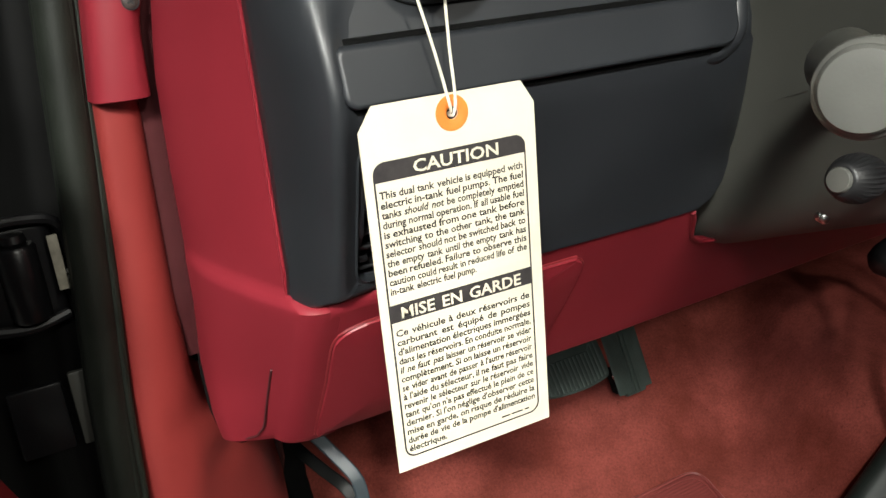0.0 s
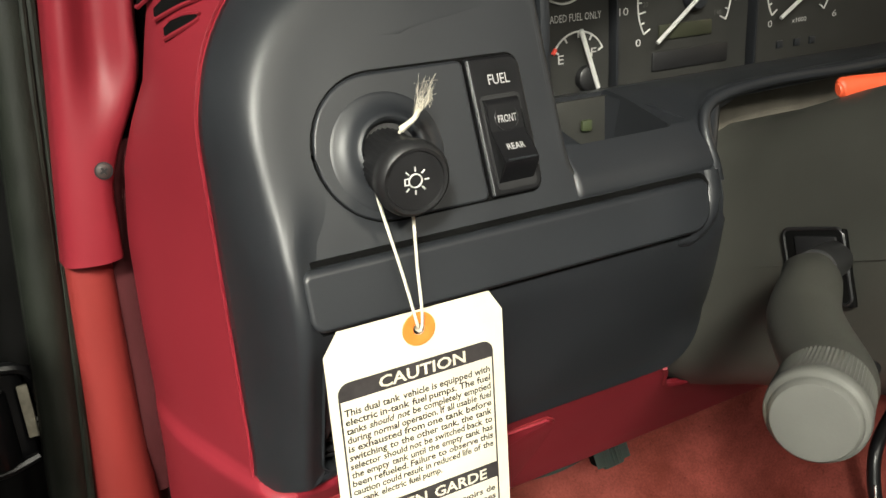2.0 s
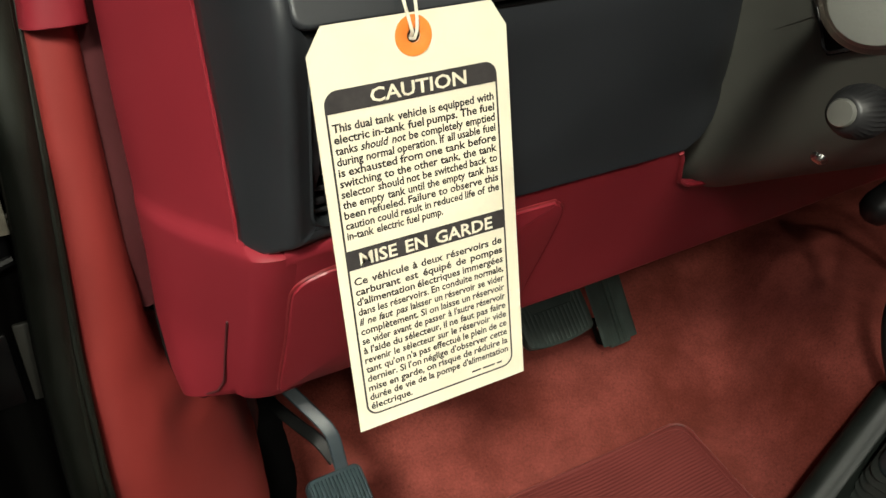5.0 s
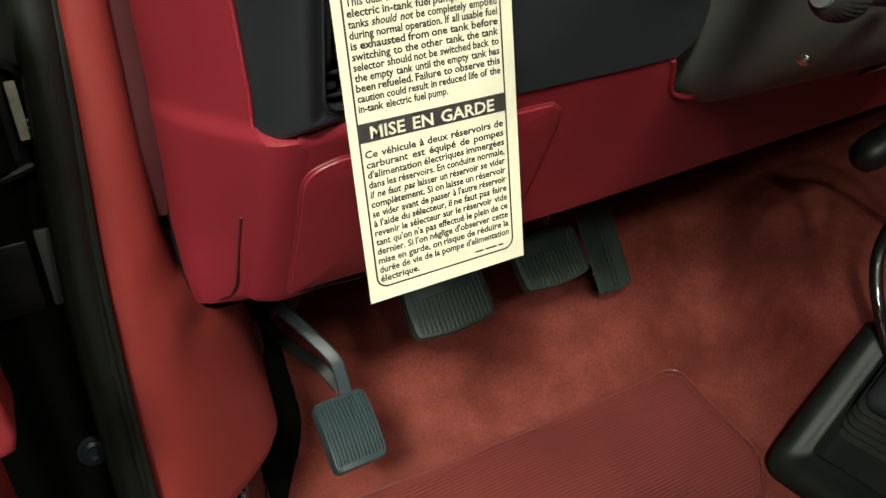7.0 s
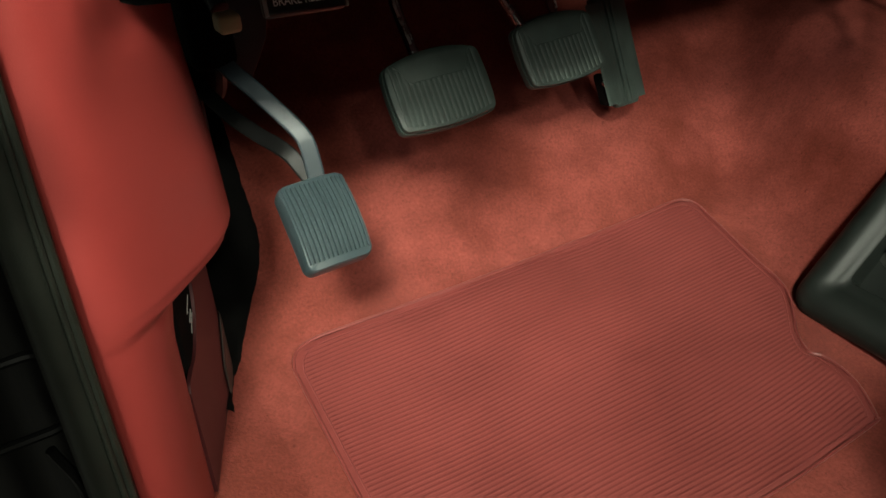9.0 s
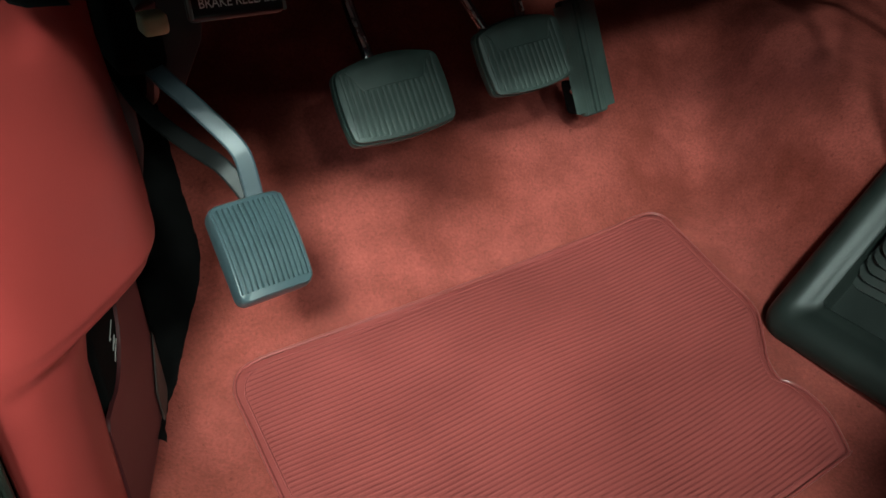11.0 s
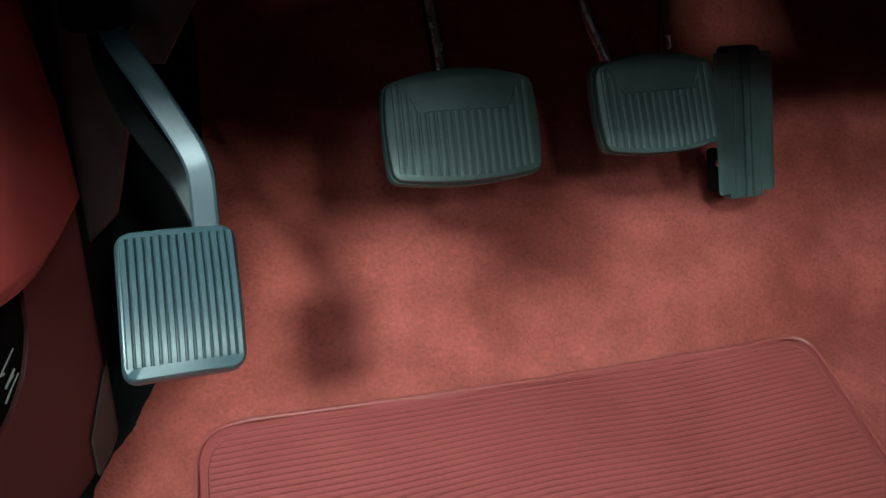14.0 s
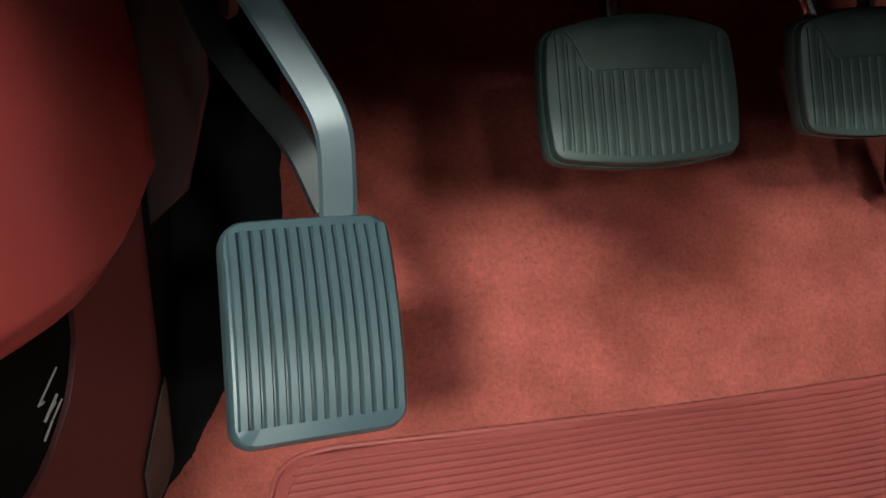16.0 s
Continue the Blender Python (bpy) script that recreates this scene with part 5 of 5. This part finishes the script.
def pad_line(parent, m, w, h, barrel=0.0058, top=0.34):
    """Raised line round the smooth upper field of a pad."""
    y = h / 2 - top * h
    pts = [(-w * 0.40, h / 2 + barrel * 0.3 - 0.003, 0.0012), (-w * 0.36, h / 2 - 0.3 * top * h, 0.0014), (-w * 0.29, y + 0.001, 0.0018), (-w * 0.2, y, 0.0024), (0, y, 0.0032), (w * 0.2, y, 0.0024), (w * 0.29, y + 0.001, 0.0018), (w * 0.36, h / 2 - 0.3 * top * h, 0.0014), (w * 0.40, h / 2 + barrel * 0.3 - 0.003, 0.0012)]
    part("tread_line", tube(pts, 0.0007, 50, 6), PEDAL, parent, m=m)


pad_line(clutch, m, w, h)
brake = thing("brake_pedal", "grey rubber brake pedal pad on a steel arm", "pedal", (0.46, 0.66, 0.21))
m, w, h = pad_frame((0.4262, 0.6470, 0.1885), (0.5080, 0.6440, 0.1925), (0.4205, 0.6710, 0.2350))
pad(brake, m, w, h, 15, r=0.0045, thick=0.012, crown=0.003, barrel=0.0058, top=0.34, margin=0.07, rubber=PEDAL, lip=True)
part("arm", tube([(0.440, 0.676, 0.228), (0.431, 0.684, 0.243), (0.4165, 0.702, 0.280), (0.408, 0.72, 0.34), (0.405, 0.73, 0.45)], 0.0045, 40, 12, flat=1.5), ROD, brake, "steel pedal arm")
# thin bright line put in as the brake arm's highlight
part("arm_highlight", tube([(0.4275, 0.680, 0.246), (0.4125, 0.697, 0.283), (0.4035, 0.714, 0.34)], 0.0014, 20, 6), CHROME, brake)

pad_line(brake, m, w, h)
gas = thing("accelerator_pedal", "long grey accelerator pedal with a centre ridge", "pedal", (0.58, 0.7, 0.16))
m, w, h = pad_frame((0.5735, 0.6965, 0.1160), (0.6045, 0.6980, 0.1160), (0.5545, 0.7240, 0.2280))
pad(gas, m, w, h, 2, r=0.003, thick=0.010, crown=0.0, margin=0.04, rubber=PEDAL)
for x in (-0.003, 0.003):
    part("ridge", box(x + 0.002, 0, 0.0008, 0.0022, h * 0.95, 0.0028, 0.0008), PEDAL, gas, m=m)
for x in (-0.0125, -0.0090, 0.0105, 0.0130):
    part("ridge", box(x, 0, 0.0003, 0.0016, h * 0.92, 0.0016, 0.0005), PEDAL, gas, m=m)
gas_bracket = part("bracket", box(-w / 2 - 0.001, -h * 0.32, -0.013, 0.010, 0.036, 0.020, 0.0045, 3), FLATBLACK, gas, m=m)
part("pivot_pin", turned([(0.003, 0), (0.003, 0.002), (0.0001, 0.003)], 16), CHROME, gas_bracket, m=m @ Matrix.Translation((-w / 2 - 0.005, -h * 0.25, -0.005)) @ Matrix.Rotation(radians(-70), 4, "Y"))
part("rod", tube([(0.500, 0.715, 0.225), (0.494, 0.72, 0.26), (0.488, 0.725, 0.34)], 0.004, 16, 10), BLACK, gas)
part("rod_tip", tube([(0.4975, 0.709, 0.233), (0.496, 0.711, 0.241)], 0.0018, 6, 8), CHROME, gas)

# ---- under the dash ----
handle = thing("brake_release_handle", "black pull handle lettered BRAKE RELEASE in white", "handle", (0.19, 0.557, 0.32))
hm = frame_of((0.1772, 0.5240, 0.3352), (0.03, -1, 0.35), (1, -0.13, -0.01))
grip = part("grip", box(0, 0, -0.004, 0.0485, 0.0130, 0.010, 0.003, 3), GLOSS, handle, m=hm)
bm, a, b = words("BRAKE RELEASE", 0.0068, 0, 0.00006)
bm.transform(Matrix.Translation((-0.0195, -0.0008, 0.0013)) @ Matrix.Diagonal((0.039 / (b - a), 1, 1, 1)) @ Matrix.Translation((-a, 0, 0)))
part("lettering", bm, material("bright_white_print", (0.85, 0.85, 0.83), 0.5, spot=0.04, scale=300), grip, "white lettering", smooth=0, m=hm)
for s in (-1, 1):
    part("bright_end", box(0.0238 * s, 0, 0.0, 0.0014, 0.0115, 0.004, 0.0006), ALU, grip, m=hm)
part("pull_rod", tube([(0.178, 0.533, 0.335), (0.18, 0.60, 0.345), (0.185, 0.70, 0.37)], 0.004, 10, 8), BLACK, handle)
conn = thing("wire_connector", "cream plastic wire connector under the dash", "connector", (0.15, 0.59, 0.31))
part("shell", box(0.1505, 0.592, 0.3135, 0.0145, 0.016, 0.0120, 0.003, 3), YELLOW, conn)
part("wire_bundle", tube([(0.150, 0.60, 0.32), (0.148, 0.63, 0.34), (0.14, 0.70, 0.36)], 0.006, 16, 10), BLACK, conn)
bracket = thing("pedal_bracket", "dark grey pressed steel bracket with a hole", "bracket", (0.18, 0.63, 0.29))
part("bracket_plate", plate([(0.154, 0.33), (0.155, 0.272), (0.159, 0.258), (0.172, 0.257), (0.188, 0.285), (0.198, 0.33)], 0.636, 0.641, 0.001), BLACK, bracket)
part("bracket_hole", turned([(0.006, 0), (0.006, 0.002), (0.0001, 0.002)], 20), BLACK, bracket, m=frame_of((0.163, 0.6355, 0.286), (0, -1, 0), (1, 0, 0)))
assembly = thing("parking_brake_bracket", "black pressed steel parking brake bracket by the side wall", "bracket", (0.14, 0.75, 0.3))
part("side_plate", plate([(0.150, 0.40), (0.150, 0.20), (0.138, 0.150), (0.118, 0.130), (0.118, 0.40)], 0.69, 0.93, 0.004), BLACK, assembly)
part("quadrant", turned([(0.001, -0.004), (0.045, -0.004), (0.047, 0.0), (0.045, 0.004), (0.001, 0.004)], 30), BLACK, assembly, m=frame_of((0.158, 0.70, 0.275), (1, 0, 0), (0, 1, 0)))
under = part("under_dash", box(0.75, 0.80, 0.54, 1.35, 0.36, 0.30, 0.01), BLACK)
tagged(under, "black ducts and wiring mass under the dash", "dashboard", kind="structure")
mass = part("dash_body", box(1.04, 0.51, 0.585, 0.68, 0.22, 0.29, 0.02, 3), BLACK)
tagged(mass, "plain dark dash body on the passenger side", "dashboard", kind="structure")
wall = part("firewall", box(0.7, 1.10, 0.45, 1.5, 0.02, 0.9, 0.002), BLACK)
tagged(wall, "black padded firewall", "wall", kind="structure")

# ---- gear lever ----
lever_boot = thing("gear_lever_boot", "black rubber gear lever boot with a rounded frame and folds", "gear boot", (0.72, 0.4, 0.0))
BU, BV = Vector((0.70, -0.05, 0.70)).normalized(), Vector((0.06, -1, -0.05)).normalized()
BN = BV.cross(BU).normalized()
BN = BN if BN.z > 0 else -BN
BC = Vector((0.645, 0.482, -0.034))


def boot_pt(u, v, n):
    return BC + BU * u + BV * v + BN * n


def boot_ring(u0, v0, u1, v1, r, n):
    return [tuple(boot_pt(u, v, n)) for u, v in rounded(u0, v0, u1, v1, r, 8)]


W, L = 0.185, 0.27


def tub(u, v, r, n):
    return boot_ring(u, v, W - min(v, 0.02), L - min(v, 0.02), r, n)


rows = [tub(-0.012, -0.012, 0.022, -0.014), tub(-0.017, -0.018, 0.024, -0.002), tub(-0.016, -0.017, 0.024, 0.006), tub(-0.010, -0.012, 0.021, 0.0135), tub(0.000, -0.003, 0.016, 0.017), tub(0.010, 0.006, 0.012, 0.0155), tub(0.019, 0.013, 0.008, 0.010), tub(0.024, 0.017, 0.006, 0.007), tub(0.030, 0.019, 0.005, 0.0065), tub(0.0315, 0.020, 0.005, 0.005), tub(0.034, 0.022, 0.004, -0.022)]
part("boot_frame", grid(rows, closed=True), BLACKRUB, lever_boot, "rounded black rubber frame")
rows = [[tuple(boot_pt(u, v, -0.016)) for u in np.linspace(0.025, W, 6)] for v in np.linspace(0.012, L, 6)]
part("boot_floor", grid(rows), BLACKRUB, lever_boot, "flat dark panel inside the frame")
rows = []
for k in range(5):
    u, v = 0.066 + 0.0078 * k, 0.019 + 0.0035 * k
    for du, dn in ((0.0, 0.0), (-0.0030, 0.0018), (-0.0030, 0.0040), (0.0030, 0.0062)):
        rows.append(boot_ring(u + du, v + du, W - 0.006 - 0.002 * k, L - 0.03 - 0.004 * k, 0.016, -0.018 + k * 0.0075 + dn))
part("bellows", grid(rows, closed=True), BELLOWS, lever_boot, "black folded rubber bellows")
rows = [boot_ring(0.102, 0.034, W - 0.012, L - 0.06, 0.014, 0.016), boot_ring(0.106, 0.038, W - 0.012, L - 0.07, 0.014, 0.026), boot_ring(0.114, 0.050, W - 0.018, L - 0.09, 0.012, 0.034), boot_ring(0.128, 0.075, W - 0.026, L - 0.12, 0.006, 0.038), boot_ring(0.138, 0.10, W - 0.03, L - 0.14, 0.003, 0.039)]
part("boot_top", grid(rows, closed=True), RUBBER, lever_boot, "grey moulded boot collar")
lever = thing("gear_lever", "bent black gear lever rod with worn bright edge", "gear lever", (0.75, 0.43, 0.1))
part("rod", tube([(0.772, 0.437, 0.045), (0.763, 0.450, 0.079), (0.756, 0.465, 0.131), (0.761, 0.478, 0.161), (0.775, 0.489, 0.190), (0.809, 0.500, 0.212), (0.85, 0.50, 0.25), (0.90, 0.48, 0.34)], 0.0070, 60, 14), GLOSS, lever)
part("worn_edge", tube([(0.757, 0.4475, 0.085), (0.7495, 0.4600, 0.131), (0.7555, 0.4725, 0.1610)], 0.0016, 20, 8), CHROME, lever, "worn bright edge")

transfer = thing("transfer_lever", "black rounded lever knob beside the gear tunnel", "lever", (0.90, 0.58, 0.2))
part("lever_knob", turned([(0.0005, 0.0), (0.010, 0.002), (0.018, 0.009), (0.0215, 0.022), (0.0215, 0.045), (0.019, 0.075), (0.0165, 0.090), (0.010, 0.094), (0.0005, 0.095)], 28), BLACK, transfer, m=frame_of((0.838, 0.575, 0.255), (0.93, -0.12, 0.34), (0, 1, 0)))
part("lever_rod", tube([(0.915, 0.565, 0.283), (0.945, 0.563, 0.27), (0.955, 0.57, 0.22), (0.955, 0.58, 0.12)], 0.008, 20, 12), GLOSS, transfer)

# ---- cab shell and shop, which close the place ----
roof = part("ceiling", box(0.72, 0.05, 1.20, 1.50, 1.0, 0.03, 0.01), HEADLINER)
tagged(roof, "grey cloth cab headliner", "ceiling", kind="structure")
right = part("wall_right", box(1.42, 0.1, 0.05, 0.05, 2.0, 0.72, 0.01), RED_PAINT)
tagged(right, "red trimmed passenger door", "wall", kind="structure")
rear = part("wall_rear", box(0.72, -0.85, 0.33, 1.4, 0.05, 0.86, 0.01), RED_PAINT)
tagged(rear, "red trimmed cab rear wall", "wall", kind="structure")
shop_floor = part("ground", box(0, 0, -0.72, 14, 14, 0.1), CONCRETE)
tagged(shop_floor, "grey concrete shop floor", "floor", kind="structure")
for nm, c, s in (("wall_west", (-6, 0, 1.3), (0.1, 14, 4)), ("wall_south", (0, -6, 1.3), (14, 0.1, 4)), ("wall_east", (6, 0, 1.3), (0.1, 14, 4)), ("wall_north", (0, 6, 1.3), (14, 0.1, 4))):
    tagged(part(nm, box(*c, *s), SHOPWALL), "plain pale shop wall", "wall", kind="structure")

# ---- hang tag ----
tag = thing("caution_tag", "cream card hang tag printed CAUTION and MISE EN GARDE", "tag", (0.154, 0.289, 0.5))
TX0, TX1, TZ0, TZ1, TY = 0.1140, 0.1932, 0.4342, 0.5955, 0.2890
card = [(TX0, TZ0), (TX1, TZ0), (TX1, TZ1 - 0.0095), (TX1 - 0.0060, TZ1), (TX0 + 0.0065, TZ1), (TX0, TZ1 - 0.0095)]
bm = bmesh.new()
hole = [(0.1545 + 0.0026 * math.cos(a), 0.5875 + 0.0026 * math.sin(a)) for a in np.linspace(0, 2 * math.pi, 25)[:-1]]
ring = [bm.verts.new((x, TY, z)) for x, z in card]
inner = [bm.verts.new((x, TY, z)) for x, z in hole]
edges = [bm.edges.new((r[i], r[(i + 1) % len(r)])) for r in (ring, inner) for i in range(len(r))]
bmesh.ops.triangle_fill(bm, use_beauty=True, edges=edges)
card_ob = solid(part("card", bm, PAPER, tag), 0.0005, 0)
for p in card_ob.data.polygons:
    p.use_smooth = False
bm = grid([[(0.1545 + r * math.cos(a), TY - o, 0.5875 + r * math.sin(a)) for a in np.linspace(0, 2 * math.pi, 49)[:-1]] for r, o in ((0.0073, 0.0003), (0.0072, 0.0007), (0.0030, 0.0009), (0.0026, 0.0006), (0.0026, -0.0006))], closed=True)
part("eyelet_ring", bm, ORANGE, tag, "orange card ring round the hole")


def flat_poly(pts, y):
    bm = bmesh.new()
    bm.faces.new([bm.verts.new((x, y, z)) for x, z in pts])
    return bm


FX0, FX1, FZ0, FZ1 = 0.1178, 0.1878, 0.4402, 0.5735
out = rounded(FX0, FZ0, FX1, FZ1, 0.0052, 10)
inn = rounded(FX0 + 0.0008, FZ0 + 0.0008, FX1 - 0.0008, FZ1 - 0.0008, 0.0045, 10)
part("border_line", grid([[(x, TY - 0.0004, z) for x, z in out], [(x, TY - 0.0004, z) for x, z in inn]], closed=True), INK, tag, smooth=0)
part("heading_band", flat_poly(rounded(FX0 + 0.0004, 0.5655, FX1 - 0.0004, FZ1 - 0.0002, (0.0002, 0.005, 0.005, 0.0002), 10), TY - 0.0005), INK, tag, smooth=0)
part("heading_band", flat_poly([(FX0 + 0.0004, 0.5055), (FX1 - 0.0004, 0.5055), (FX1 - 0.0004, 0.5135), (FX0 + 0.0004, 0.5135)], TY - 0.0005), INK, tag, smooth=0)


def tag_line(name, text, size, x0, x1, z, mat, depth, justify=True, bold=0.0, stretch=1.0, italic=()):
    seg = [(w, 0.22 if i in italic else 0.0) for i, w in enumerate(text.split(" "))]
    if justify and len(seg) > 1:
        full = sum(b - a for _, a, b in (words(w, size, sh, bold) for w, sh in seg))
        stretch = min(1.12, (x1 - x0 - (len(seg) - 1) * 0.0012) / full)
    bm = line(seg, size, x0, x1, 0.0, justify, stretch, bold)
    bm.transform(frame_of((0, TY - depth, z), (0, -1, 0), (1, 0, 0)))
    return part(name, bm, mat, tag, smooth=0)


tag_line("heading", "CAUTION", 0.0072, 0.1352, 0.1690, 0.5670, PAPER, 0.0008, False, 0.00014, 1.22)
tag_line("heading", "MISE EN GARDE", 0.0072, 0.1232, 0.1815, 0.5068, PAPER, 0.0008, True, 0.00014, 1.2)
TEXT_EN = ("This dual tank vehicle is equipped with", "electric in-tank fuel pumps. The fuel", "tanks should not be completely emptied", "during normal operation. If all usable fuel", "is exhausted from one tank before", "switching to the other tank, the tank", "selector should not be switched back to", "the empty tank until the empty tank has", "been refueled. Failure to observe this", "caution could result in reduced life of the", "in-tank electric fuel pump.")
TEXT_FR = ("Ce v\u00e9hicule \u00e0 deux r\u00e9servoirs de", "carburant est \u00e9quip\u00e9 de pompes", "d'alimentation \u00e9lectriques immerg\u00e9es", "dans les r\u00e9servoirs. En conduite normale,", "il ne faut pas laisser un r\u00e9servoir se vider", "compl\u00e8tement. Si on laisse un r\u00e9servoir", "se vider avant de passer \u00e0 l'autre r\u00e9servoir", "\u00e0 l'aide du s\u00e9lecteur, il ne faut pas faire", "revenir le s\u00e9lecteur sur le r\u00e9servoir vide", "tant qu'on n'a pas effectu\u00e9 le plein de ce", "dernier. Si l'on n\u00e9glige d'observer cette", "mise en garde, on risque de r\u00e9duire la", "dur\u00e9e de vie de la pompe d'alimentation", "\u00e9lectrique.")
for k, t in enumerate(TEXT_EN):
    last = k == len(TEXT_EN) - 1
    tag_line("text_line", t, 0.0043, 0.1196, 0.1600 if last else 0.1858, 0.5588 - k * (0.5588 - 0.5180) / 10, INK, 0.0005, True, 0.00011, 0.95 if len(t) > 40 else 1.03, (1, 2) if k == 2 else ())
for k, t in enumerate(TEXT_FR):
    last = k == len(TEXT_FR) - 1
    tag_line("text_line", t, 0.0043, 0.1198, 0.1360 if last else 0.1856, 0.4990 - k * (0.4990 - 0.4432) / 13, INK, 0.0005, not last, 0.00011, 0.94 if len(t) > 40 else 1.03, (0, 1, 2, 3) if k == 4 else ())
for a, b in ((0.1672, 0.1716), (0.1726, 0.1786), (0.1796, 0.1822)):
    part("fine_print", flat_poly([(a, 0.4430), (b, 0.4430), (b, 0.4438), (a, 0.4438)], TY - 0.0004), INK, tag, smooth=0)

string = thing("tag_string", "cream cotton string looped over the switch knob with a frayed end", "string", (0.154, 0.295, 0.59))
part("strand", tube([(0.1545, 0.2920, 0.5868), (0.1540, 0.2885, 0.5885), (0.1530, 0.2878, 0.5930), (0.1505, 0.2915, 0.612), (0.1462, 0.2975, 0.6395), (0.1480, 0.3025, 0.6450), (0.153, 0.306, 0.649)], 0.00065, 60, 8), STRING, string)
part("strand", tube([(0.1545, 0.2915, 0.5862), (0.1548, 0.2880, 0.5870), (0.1560, 0.2876, 0.5935), (0.1575, 0.2920, 0.612), (0.1596, 0.2970, 0.634), (0.1600, 0.3020, 0.641), (0.159, 0.306, 0.648)], 0.00065, 60, 8), STRING, string)
part("strand", tube([(0.156, 0.306, 0.650), (0.159, 0.3055, 0.660), (0.1605, 0.3035, 0.6645)], 0.00065, 20, 8), STRING, string)
part("knot", tube([(0.1600, 0.3030, 0.6645), (0.1635, 0.3020, 0.6668), (0.1665, 0.3018, 0.6690), (0.1682, 0.3018, 0.6715)], 0.0014, 16, 10, taper=lambda t: 1.0 - 0.5 * t), STRING, string, "frayed knot")
rng = random.Random(4)
for k in range(44):
    a, b = rng.uniform(-1, 1), rng.uniform(-1, 1)
    p0 = (0.1665 + a * 0.001, 0.3020 + b * 0.001, 0.6695 + a * 0.001)
    p1 = (0.1690 + a * 0.0022, 0.3015 + b * 0.002, 0.674 + b * 0.0010)
    p2 = (0.1705 + a * 0.0035 + 0.002 * b, 0.3010 + b * 0.003, 0.6775 + rng.uniform(-0.004, 0.0045))
    p3 = (p2[0] + rng.uniform(-0.002, 0.004), p2[1], p2[2] + rng.uniform(-0.004, 0.005))
    part("frayed_fibre", tube([p0, p1, p2, p3], rng.uniform(0.00003, 0.00006), 12, 4), STRING, string)
